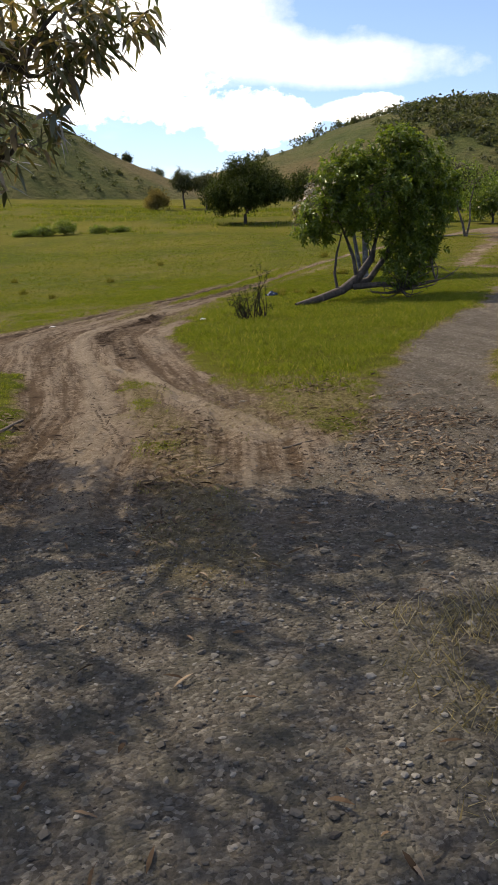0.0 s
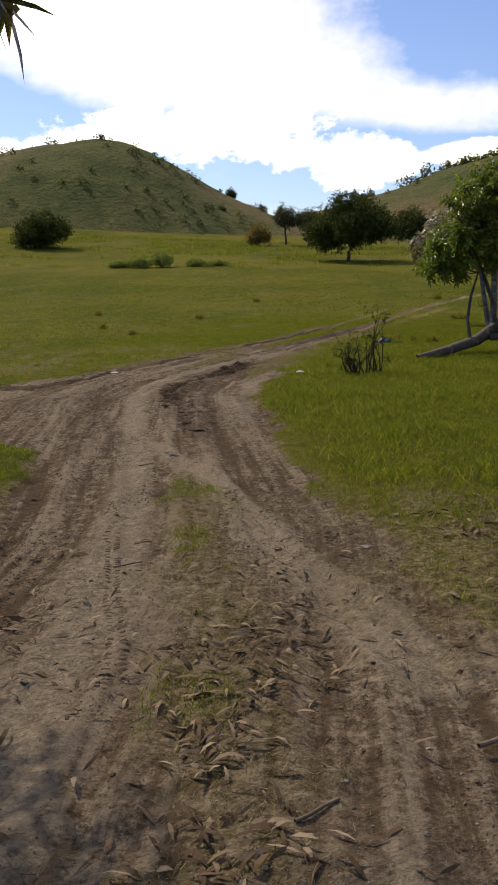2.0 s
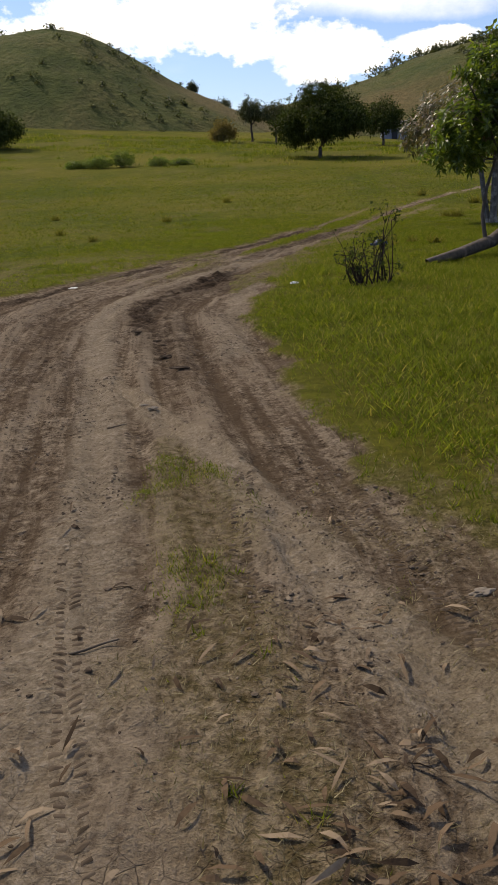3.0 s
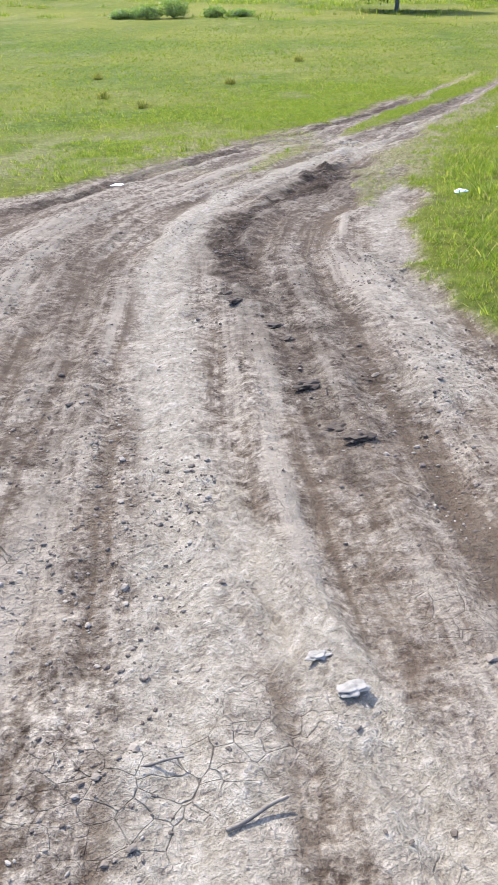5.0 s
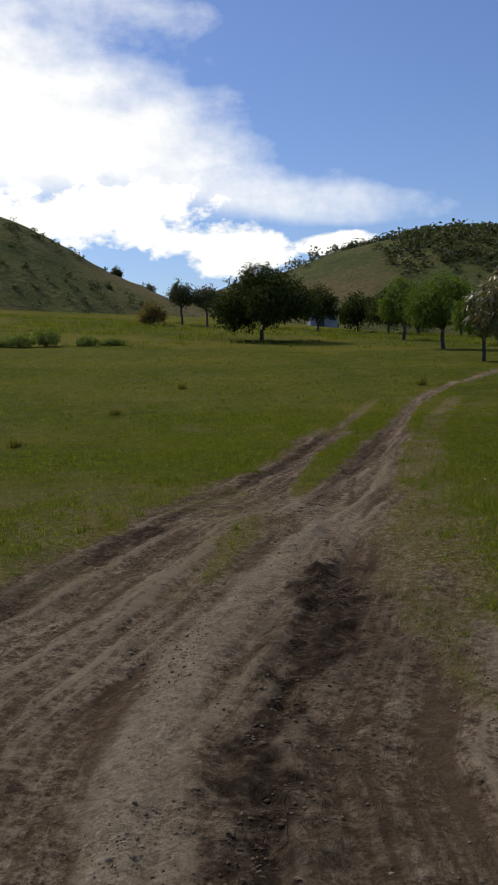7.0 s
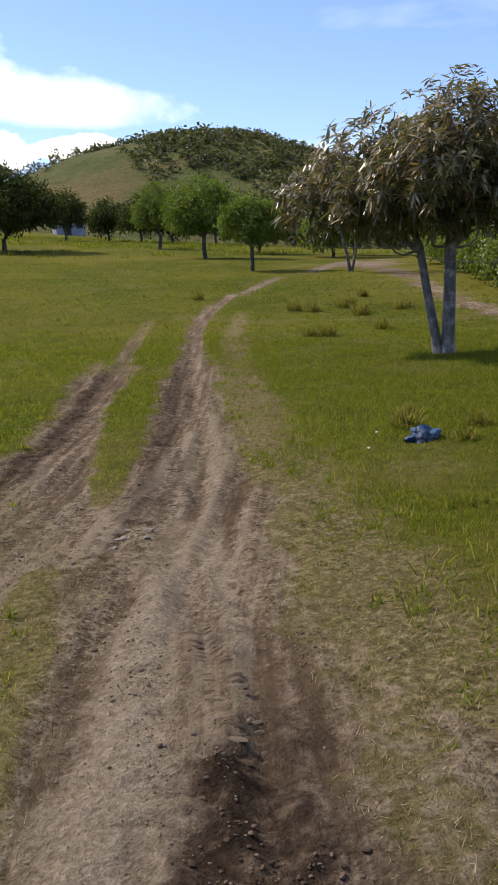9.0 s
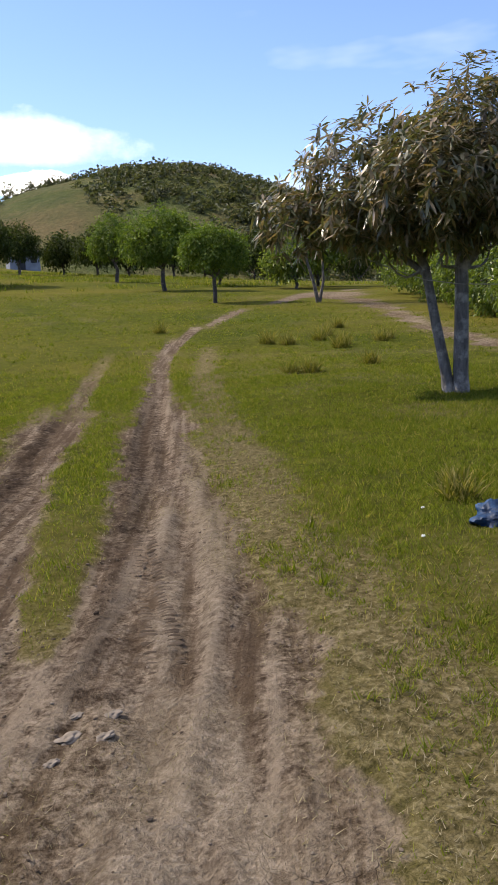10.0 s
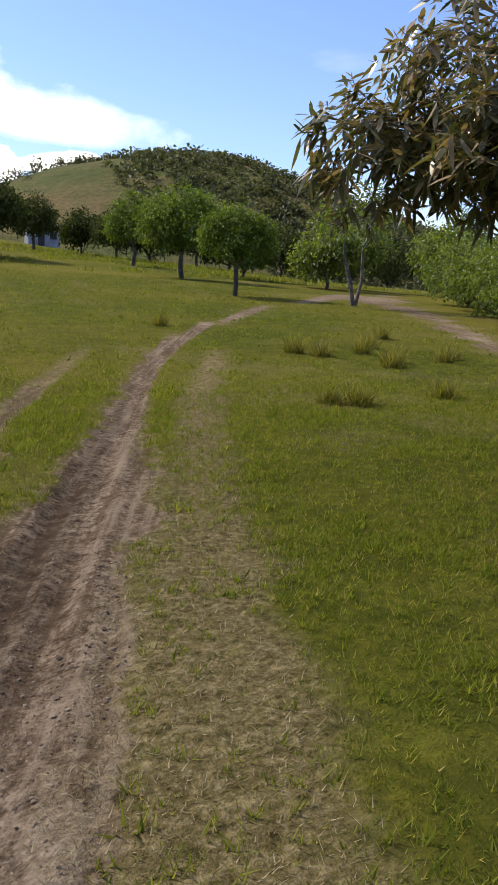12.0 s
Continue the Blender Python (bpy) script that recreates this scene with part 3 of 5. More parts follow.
M_TUSSOCK = leaf_material("tussock", [(0.0, (0.075, 0.085, 0.012)), (0.5, (0.14, 0.140, 0.022)), (1.0, (0.30, 0.245, 0.09))], 0.6, 0.4, 0.2)
M_LITTER = island_material("leaf_litter", [(0.0, (0.040, 0.026, 0.016)), (0.6, (0.115, 0.076, 0.046)), (1.0, (0.26, 0.20, 0.14))], 0.8)
M_STONE = island_material("stones", [(0.0, (0.055, 0.050, 0.044)), (0.7, (0.120, 0.114, 0.102)), (1.0, (0.24, 0.23, 0.205))], 0.9)
M_CLOD = island_material("mud_clods", [(0.0, (0.036, 0.025, 0.017)), (0.6, (0.080, 0.057, 0.039)), (1.0, (0.14, 0.105, 0.080))], 0.85)
M_STICK = plain_material("stick", (0.05, 0.038, 0.028), (0.16, 0.125, 0.09), 30)

# ---- mesh helpers ----


def mesh_np(name, verts, faces, mat, parent=None, smooth=False):
    """One mesh object from arrays; faces has three or four columns."""
    verts, faces = np.asarray(verts, np.float32), np.asarray(faces, np.int32)
    me = bpy.data.meshes.new(name)
    n = faces.shape[1]
    me.vertices.add(len(verts))
    me.vertices.foreach_set("co", verts.ravel())
    me.loops.add(faces.size)
    me.loops.foreach_set("vertex_index", faces.ravel())
    me.polygons.add(len(faces))
    me.polygons.foreach_set("loop_start", np.arange(0, faces.size, n, dtype=np.int32))
    me.polygons.foreach_set("use_smooth", np.full(len(faces), smooth))
    me.update(calc_edges=True)
    me.materials.append(mat)
    ob = new(name, me)
    if parent is not None:
        ob.parent = parent
    return ob


def part(name, bm, material, parent, label=""):
    me = bpy.data.meshes.new(name)
    bm.to_mesh(me)
    bm.free()
    me.materials.append(material)
    ob = new(name, me)
    ob.parent = parent
    return tagged(ob, label) if label else ob


def unit(v):
    return v / np.maximum(np.linalg.norm(v, axis=-1, keepdims=True), 1e-9)


def tubes(paths, sides=7):
    """Tapered round limbs: paths of (points, radii)."""
    V, F, base = [], [], 0
    ang = np.arange(sides) * 2 * np.pi / sides
    for pts, rad in paths:
        pts, rad = np.asarray(pts, float), np.asarray(rad, float)
        tan = unit(np.gradient(pts, axis=0))
        ref = np.where(np.abs(tan[:, 2:3]) > 0.9, np.array([[1.0, 0, 0]]), np.array([[0, 0, 1.0]]))
        a = unit(np.cross(tan, ref))
        b = np.cross(tan, a)
        ring = pts[:, None] + rad[:, None, None] * (np.cos(ang)[None, :, None] * a[:, None] + np.sin(ang)[None, :, None] * b[:, None])
        V.append(ring.reshape(-1, 3))
        for i in range(len(pts) - 1):
            for k in range(sides):
                j = (k + 1) % sides
                F.append((base + i * sides + k, base + i * sides + j, base + (i + 1) * sides + j, base + (i + 1) * sides + k))
        base += len(pts) * sides
    return np.concatenate(V), np.array(F)


def limb(p0, p1, r0, r1, bend=0.12, steps=6, sag=0.0):
    p0, p1 = np.array(p0, float), np.array(p1, float)
    t = np.linspace(0, 1, steps)[:, None]
    side = rng.normal(size=3) * bend * np.linalg.norm(p1 - p0)
    pts = p0 + (p1 - p0) * t + side * (np.sin(t * np.pi)) + np.array([0, 0, -sag]) * t * t
    pts += rng.normal(size=pts.shape) * r0 * 0.25 * np.sin(t * np.pi)
    return pts, r0 + (r1 - r0) * t[:, 0]


def leaves(cen, ahead, length, width, droop=0.25, fold=0.25, long=False):
    """Folded leaves that grow from cen along ahead; lengths and widths per leaf."""
    n = len(cen)
    ahead = unit(ahead)
    side = unit(np.cross(ahead, np.array([0, 0, 1.0]) + 0.35 * rng.normal(size=(n, 3))))
    up = np.cross(side, ahead)
    Lc, Wc = length[:, None], width[:, None]
    down = np.array([0, 0, -1.0])
    if long:
        at = lambda s, w, d: cen + ahead * Lc * s + side * Wc * w + down * Lc * droop * d  # noqa: E731
        V = np.stack([at(0, 0, 0), at(.32, -.5, .08) - up * Wc * fold, at(.32, .5, .08) - up * Wc * fold, at(.68, -.42, .4) - up * Wc * fold,
                      at(.68, .42, .4) - up * Wc * fold, at(1, 0, 1)], 1)
        T = np.array([(0, 2, 1), (1, 2, 4), (1, 4, 3), (3, 4, 5)])
    else:
        at = lambda s, w, d: cen + ahead * Lc * s + side * Wc * w + down * Lc * droop * d  # noqa: E731
        V = np.stack([at(0, 0, 0), at(.5, -.5, .2) + up * Wc * fold, at(1, 0, 1), at(.5, .5, .2) + up * Wc * fold], 1)
        T = np.array([(0, 3, 2), (0, 2, 1)])
    F = (np.arange(n)[:, None, None] * V.shape[1] + T[None]).reshape(-1, 3)
    return V.reshape(-1, 3), F


def crown_points(n, blobs, shell=0.55):
    """Points through lumpy crowns: blobs of (x, y, z, rx, ry, rz), more of them near the outside."""
    vol = np.array([b[3] * b[4] * b[5] for b in blobs]) ** 0.75
    pick = rng.choice(len(blobs), n, p=vol / vol.sum())
    b = np.array(blobs, float)[pick]
    d = unit(rng.normal(size=(n, 3)))
    r = shell + (1 - shell) * rng.random(n) ** 0.6
    r = np.where(rng.random(n) < 0.25, rng.random(n) ** 0.5, r)
    lump = 0.86 + 0.22 * np.sin(d[:, 0] * 5 + pick * 2.1) * np.sin(d[:, 1] * 4.3 + pick) + 0.07 * np.clip(rng.normal(size=n), -1.5, 1.2)
    return b[:, :3] + d * b[:, 3:] * (r * lump)[:, None], d


def make_tree(name, base, trunks, blobs, clumps, per, leaf, mat, bark, label, spread=0.22, long=False, droop=0.25, limbs=26, category="tree", limb_r=0.03, hang=0.3,
              group="", bare=(), rosette=False):
    """A tree: an Empty at its foot, a trunk mesh with limbs and twigs, and a crown of separate leaves in clumps."""
    top = tagged(new(name), label, category, group)
    top.location = base
    b = np.array(base, float)
    cen, out = crown_points(clumps, [(q[0], q[1], q[2], q[3], q[4], q[5]) for q in blobs])
    paths = list(trunks)
    ends = np.array([p[-1] for p, _ in trunks], float)
    tops = np.concatenate([np.asarray(p)[len(p) // 2:] for p, _ in trunks])
    for c in cen[rng.permutation(len(cen))[:limbs]]:
        s = tops[np.argmin(np.linalg.norm((tops - c) * (1, 1, 0.7), axis=1) + 0.5 * np.maximum(tops[:, 2] - c[2], 0))]
        paths.append(limb(s, c, limb_r, limb_r * 0.25, 0.13, 6))
    joints = np.concatenate([np.asarray(p)[2:] for p, _ in paths[len(trunks):]]) if limbs else ends
    for c in cen[rng.permutation(len(cen))[:limbs * 4]]:
        s = joints[np.argmin(np.linalg.norm(joints - c, axis=1))]
        paths.append(limb(s, c, limb_r * 0.3, limb_r * 0.12, 0.1, 4))
    for p in bare:
        paths.append(p)
    V, F = tubes(paths)
    t = mesh_np("trunk", V, F, bark, top, True)
    cc = np.repeat(cen, per, 0)
    n = len(cc)
    od = np.repeat(out, per, 0)
    ahead = unit(od * 0.5 + unit(rng.normal(size=(n, 3))) * 0.9 + np.array([0, 0, -hang]))
    if rosette:
        axis_ = np.repeat(unit(out + rng.normal(size=out.shape) * 0.35 + np.array([0, 0, 0.5])), per, 0)
        p = unit(np.cross(axis_, np.array([0.3, 0.2, 1.0])))
        q = np.cross(axis_, p)
        turn = (np.tile(np.arange(per), clumps) * 2.4 + np.repeat(rng.random(clumps) * 6.28, per))[:, None]
        ahead = unit(np.cos(turn) * p + np.sin(turn) * q + axis_ * rng.uniform(-0.15, 0.7, (n, 1)) + np.array([0, 0, -hang]))
        cc = cc + axis_ * np.tile(np.linspace(-0.5, 0.5, per), clumps)[:, None] * spread * 0.5
    V, F = leaves(cc + rng.normal(size=(n, 3)) * spread * (0.05 if rosette else 0.15 if long else 0.5), ahead, leaf[0] * rng.uniform(0.65, 1.25, n), leaf[1] * rng.uniform(0.7, 1.2, n), droop, 0.25, long)
    c = mesh_np("crown", V, F, mat, top)
    return top


def gz(x, y):
    """Ground height at one place, small relief left out."""
    return float(terrain(np.array([x]), np.array([y]))[0])


# ---- the ground, one sheet to the horizon ----


def axis(lo, hi, step, far_lo, far_hi, grow):
    mid = list(np.arange(lo, hi + 1e-6, step))
    up, s = [mid[-1]], step
    while up[-1] < far_hi:
        s *= grow
        up.append(up[-1] + s)
    dn, s = [mid[0]], step
    while dn[-1] > far_lo:
        s *= grow
        dn.append(dn[-1] - s)
    return np.array(dn[:0:-1] + mid + up[1:])


def build_ground():
    xs = axis(-3.3, 2.6, 0.026, -1400, 1400, 1.075)
    ys = axis(-1.2, 25.5, 0.03, -700, 2600, 1.05)
    X, Y = np.meshgrid(xs, ys)
    x, y = X.ravel(), Y.ravel()
    masks = ground_masks(x, y)
    z = terrain(x, y) + relief(x, y, masks) * sstep(60, 30, y)
    nx, ny = len(xs), len(ys)
    idx = np.arange(nx * ny).reshape(ny, nx)
    F = np.stack([idx[:-1, :-1], idx[:-1, 1:], idx[1:, 1:], idx[1:, :-1]], -1).reshape(-1, 4)
    ob = mesh_np("ground", np.stack([x, y, z], 1), F, M_GROUND, None, True)
    one = np.ones(len(x))
    for key, trio in (("mask_a", masks[:3]), ("mask_b", masks[3:6]), ("mask_c", masks[6:])):
        a = ob.data.attributes.new(key, "FLOAT_COLOR", "POINT")
        a.data.foreach_set("color", np.stack([*trio, one], 1).astype(np.float32).ravel())
    return tagged(ob, "green pasture with a rutted bare-earth farm track across it", "ground", kind="structure")


build_ground()

# ---- hills ----


def hill_material(name, dry):
    mt, nt, bsdf, out = mat_nodes(name)
    v = objvec(nt)
    big, mid, fine = nz(nt, 0.035, 6, 0.6, v), nz(nt, 0.16, 6, 0.65, v), nz(nt, 1.2, 5, 0.7, v)
    col = ramp(nt, mid, [(0.3, (0.045, 0.062, 0.018)), (0.5, (0.075, 0.090, 0.026)), (0.72, (0.115, 0.112, 0.040))])
    col = mixc(nt, ramp(nt, big, [(0.42, (0, 0, 0)), (0.62, (dry, dry, dry))]), col, (0.155, 0.115, 0.055))
    col = mixc(nt, ramp(nt, fine, [(0.38, (0.45, 0.45, 0.45)), (0.58, (0, 0, 0))]), col, (0.034, 0.044, 0.016))
    nt.links.new(col, bsdf.inputs["Base Color"])
    bsdf.inputs["Roughness"].default_value, bsdf.inputs["Specular IOR Level"].default_value = 1.0, 0.1
    bump(nt, bsdf, mth(nt, "ADD", mth(nt, "MULTIPLY", mid, 2.0), fine), 0.8, 1.2)
    return mt


CREST_L = ((-140, 0), (-105, 9), (-80, 16), (-62, 20), (-50, 21.8), (-45, 23.2), (-37, 24.0), (-27, 24.2), (-20, 20.6), (-14.3, 16.6), (-8, 12.8), (-4, 11.2), (4, 8), (16, 2))
CREST_R = ((-60, 6), (-30, 10), (-12, 12.5), (0, 15), (10.6, 17), (22, 19.7), (31, 23.3), (44, 25.8), (57, 26.8), (65, 26.4), (78, 22.4), (90, 18.6), (101, 14.5), (133, 12), (190, 7), (260, 3))
HILL_L = (CREST_L, 150.0, 52.0, 61, -0.3)
HILL_R = (CREST_R, 192.0, 78.0, 71, 1.0)


def hill_height(spec, x, y):
    crest, y0, depth, seed, sink = spec
    c = np.interp(x, [p[0] for p in crest], [p[1] for p in crest])
    c = (c + np.interp(x - 3, [p[0] for p in crest], [p[1] for p in crest]) + np.interp(x + 3, [p[0] for p in crest], [p[1] for p in crest])) / 3
    d = (y - y0) / np.where(y < y0, depth, 90.0)
    bell = np.where(np.abs(d) < 1, np.cos(np.clip(d, -1, 1) * np.pi / 2) ** 1.35, 0)
    gully = (fbm(x / 9 + y / 30, y / 26, 4, seed) - 0.5) * 5.0 * np.clip(-d, 0, 1) * np.clip(1 + d, 0, 1) * 4 * 0.5
    return c * bell - 1.5 * (1 - bell) - sink * bell + gully + (fbm(x / 4, y / 4, 3, seed + 5) - 0.5) * 0.6 * bell


def build_hill(spec, x0, x1, step, mat, label):
    xs, ys = np.arange(x0, x1, step), np.arange(spec[1] - spec[2], spec[1] + 90, step)
    X, Y = np.meshgrid(xs, ys)
    z = hill_height(spec, X, Y)
    nx, ny = len(xs), len(ys)
    idx = np.arange(nx * ny).reshape(ny, nx)
    F = np.stack([idx[:-1, :-1], idx[:-1, 1:], idx[1:, 1:], idx[1:, :-1]], -1).reshape(-1, 4)
    z = np.maximum(z, terrain(X, Y) - 1.2)
    return tagged(mesh_np("hill", np.stack([X, Y, z], -1).reshape(-1, 3), F, mat, None, True), label, "hill", kind="structure")


M_HILL_L, M_HILL_R = hill_material("grassy_hill", 0.8), hill_material("dry_hill", 0.9)
build_hill(HILL_L, -140, 20, 1.0, M_HILL_L, "steep rounded hill with green and brown grass")
build_hill(HILL_R, -60, 262, 1.5, M_HILL_R, "long brown grassy hill with woods on its shoulder")


def hz(spec, x, y):
    return float(hill_height(spec, np.array([x], float), np.array([y], float))[0])


def woods(name, pts, size, per, mat, label, leaf=0.5):
    """Many small far tree crowns as one object of stuff."""
    cen = np.repeat(pts, per, 0)
    n = len(cen)
    s = np.repeat(size, per)[:, None]
    d = unit(rng.normal(size=(n, 3)))
    p = cen + d * s * rng.uniform(0.3, 1.0, (n, 1)) * (1, 1, 0.85) + (0, 0, 0.5) * s
    V, F = leaves(p, rng.normal(size=(n, 3)), leaf * rng.uniform(0.6, 1.5, n), leaf * 0.7 * rng.uniform(0.7, 1.3, n), 0.2, 0.2)
    return tagged(mesh_np(name, V, F, mat), label, "trees", kind="stuff")


def scatter_hill(spec, n, xr, yr, keep):
    x, y = rng.uniform(*xr, n), rng.uniform(*yr, n)
    k = keep(x, y)
    x, y = x[k], y[k]
    return np.stack([x, y, hill_height(spec, x, y)], 1)


p = scatter_hill(HILL_R, 5200, (30, 190), (118, 215), lambda x, y: fbm(x / 18, y / 18, 3, 77) + (x - 46) / 70 - np.maximum(0, 135 - y) / 220 + rng.random(len(x)) * 0.15 > 0.46)
woods("hillside_woods", p, rng.uniform(0.7, 1.6, len(p)), 20, M_WOODS, "dense dark green scrub woods on the hill's shoulder", 0.75)
p = scatter_hill(HILL_R, 500, (-10, 80), (120, 186), lambda x, y: fbm(x / 12, y / 12, 3, 78) > 0.54)
woods("hillside_scrub", p, rng.uniform(0.4, 0.9, len(p)), 24, M_WOODS, "scattered dark scrub on the brown hillside", 0.4)
p = scatter_hill(HILL_L, 380, (-110, 5), (106, 152), lambda x, y: fbm(x / 11, y / 9, 3, 79) > 0.56)
woods("hillside_scrub", p, rng.uniform(0.35, 0.9, len(p)), 22, M_WOODS, "scattered dark scrub on the green hillside", 0.38)
# crest trees of the right hill
x = np.concatenate([rng.uniform(27, 37, 13), rng.uniform(13, 16.5, 9), rng.uniform(44, 120, 90), rng.uniform(20, 27, 6)])
y = np.full(len(x), 192.0) + rng.normal(size=len(x)) * 2
p = np.stack([x, y, hill_height(HILL_R, x, y) + rng.uniform(-0.2, 0.7, len(x))], 1)
woods("crest_trees", p, rng.uniform(0.5, 1.9, len(p)), 36, M_WOODS, "ragged line of small trees along the hill's crest", 0.55)


def far_tree(x, y, z, w, h, trunk, mat, label, leaf=0.3, clumps=220, per=9, bark=None, lean=0.0, group="", name="tree", flat=0.5):
    """A whole tree some way off: bare trunk height, crown width and total height."""
    base = (x, y, z)
    t_r = max(0.05, h * 0.022)
    paths = [limb((0, 0, -0.2), (lean, 0, trunk), t_r * 1.3, t_r, 0.05, 6)]
    for k in range(5):
        a = k * 1.26 + rng.random()
        paths.append(limb((lean, 0, trunk * 0.85), (lean + math.cos(a) * w * 0.26, math.sin(a) * w * 0.26, trunk + (h - trunk) * 0.45), t_r * 0.7, t_r * 0.3, 0.1, 6))
    ch = h - trunk
    blobs = [(lean, 0, trunk + ch * 0.52, w * 0.36, w * 0.36, ch * 0.46)]
    for k in range(6):
        a = k * 1.05 + rng.random() * 0.6
        blobs.append((lean + math.cos(a) * w * 0.27, math.sin(a) * w * 0.27, trunk + ch * rng.uniform(0.26, 0.5), w * 0.23, w * 0.23, ch * rng.uniform(0.26, 0.36)))
    return make_tree(name, base, paths, blobs, int(clumps * 1.5), int(per * 1.3), (leaf * 0.8, leaf * 0.52), mat, bark or M_DARKBARK, label, spread=leaf * 1.2, limbs=10, limb_r=t_r * 0.35, group=group)


# ---- far trees and the house ----
far_tree(4.3, 72.8, gz(4.3, 72.8) - 0.1, 8.0, 5.6, 1.3, M_DARKLEAF, "dark round-crowned shade tree alone in the pasture", 0.26, 1200, 11, lean=0.35)
far_tree(15.83, 77.7, gz(15.83, 77.7), 4.1, 4.95, 1.5, M_BRIGHTLEAF, "green round-crowned tree on a straight trunk", 0.22, 420, 11, group="pasture trees")
far_tree(13.74, 60.9, gz(13.74, 60.9), 4.7, 4.6, 1.3, M_BRIGHTLEAF, "tall bright green tree in a row in the pasture", 0.2, 700, 11, group="pasture trees")
far_tree(12.12, 49.7, gz(12.12, 49.7), 3.0, 3.3, 1.2, M_BRIGHTLEAF, "small bright green tree on a thin trunk", 0.15, 560, 11, group="pasture trees")
far_tree(-24.0, 86.0, gz(-24, 86), 5.8, 3.8, 0.1, M_DARKLEAF, "dark rounded bush at the far edge of the pasture", 0.3, 420, 10, name="bush")
far_tree(-0.9, 101, gz(-0.9, 101), 2.6, 4.6, 2.0, M_WOODS, "slender tree behind the pasture", 0.3, 160, 8, group="field edge trees")
far_tree(1.6, 100, gz(1.6, 100), 3.2, 4.2, 1.8, M_WOODS, "small tree behind the pasture", 0.3, 200, 8, group="field edge trees")
far_tree(3.6, 101, gz(3.6, 101), 3.0, 3.8, 1.6, M_WOODS, "small tree behind the pasture", 0.3, 180, 8, group="field edge trees")
far_tree(12.2, 96, gz(12.2, 96), 4.6, 4.8, 1.2, M_DARKLEAF, "dark tree beside the small house", 0.3, 320, 8, group="field edge trees")
far_tree(-10.5, 152.7, hz(HILL_L, -10.5, 152.0) - 0.6, 1.9, 2.6, 0.9, M_WOODS, "lone small tree on the hill's crest", 0.3, 90, 8, group="crest trees")
far_tree(-5.4, 151.0, hz(HILL_L, -5.4, 151.0) - 0.6, 1.8, 2.0, 0.5, M_WOODS, "lone small tree on the hill's crest", 0.3, 80, 8, group="crest trees")
far_tree(-3.8, 98, gz(-3.8, 98), 3.0, 2.4, 0.2, M_DRYLEAF, "dry yellow bush at the edge of the pasture", 0.3, 160, 8, name="bush")

for fx, fy, fw, fh in ((19.5, 97, 6.0, 4.8), (23.0, 99, 6.5, 5.4), (26.5, 96, 6.0, 5.0), (30.5, 98, 7.0, 5.6), (34.5, 95, 6.5, 5.0), (39, 97, 7.5, 5.5), (17.2, 101, 4.5, 4.2), (44, 92, 7.5, 5.6)):
    far_tree(fx, fy, gz(fx, fy), fw, fh, 0.7, M_DARKLEAF, "dark bushy tree in the belt below the hill", 0.36, 210, 9, group="belt of trees below the hill")
for fx, fy, fw, fh in ((21, 60, 4.0, 3.6), (24, 63, 4.6, 4.4), (27, 58, 4.6, 4.0), (30, 62, 5.0, 5.0), (32, 54, 5.0, 4.4), (34, 47, 5.0, 4.6), (36, 40, 5.2, 4.4), (19.0, 66, 3.6, 3.4), (30, 36, 4.6, 3.6)):
    far_tree(fx, fy, gz(fx, fy), fw, fh, 0.5, M_BUSHLEAF, "leafy green tree at the edge of the thicket", 0.26, 230, 10, group="thicket trees")
for fx, fy, fw, fh in ((13.2, 28.6, 2.8, 1.7), (13.6, 31.2, 3.0, 2.0), (14.4, 33.8, 3.0, 2.1), (15.6, 36.6, 3.2, 2.3), (17.0, 39.4, 3.4, 2.5), (18.4, 42.4, 3.6, 2.6), (19.8, 45.6, 3.6, 2.7), (21.4, 49, 3.8, 2.9), (12.9, 26.0, 2.8, 1.7),
                       (17.2, 32, 3.4, 2.4), (19.5, 36, 3.6, 2.8), (22, 41, 3.8, 3.2)):
    far_tree(fx, fy, gz(fx, fy), fw, fh, 0.05, M_BUSHLEAF, "creeper-covered green shrub along the dirt path", 0.16, 320, 10, name="shrub", group="hedge along the dirt path")
for fx, fy, fw, fh in ((-11.2, 66.3, 2.2, 0.85), (-9.6, 66.6, 2.0, 1.25), (-7.2, 67.0, 1.6, 0.6), (-12.8, 66.6, 2.0, 0.5), (-5.6, 67.5, 1.8, 0.4)):
    far_tree(fx, fy, gz(fx, fy), fw, fh, 0.02, M_BUSHLEAF, "low dark shrub in the pasture", 0.14, 120, 9, name="shrub", group="low pasture shrubs")


def box_bm(x0, x1, y0, y1, z0, z1):
    bm = bmesh.new()
    bmesh.ops.create_cube(bm, size=1.0, matrix=Matrix.LocRotScale(((x0 + x1) / 2, (y0 + y1) / 2, (z0 + z1) / 2), None, (x1 - x0, y1 - y0, z1 - z0)))
    return bm


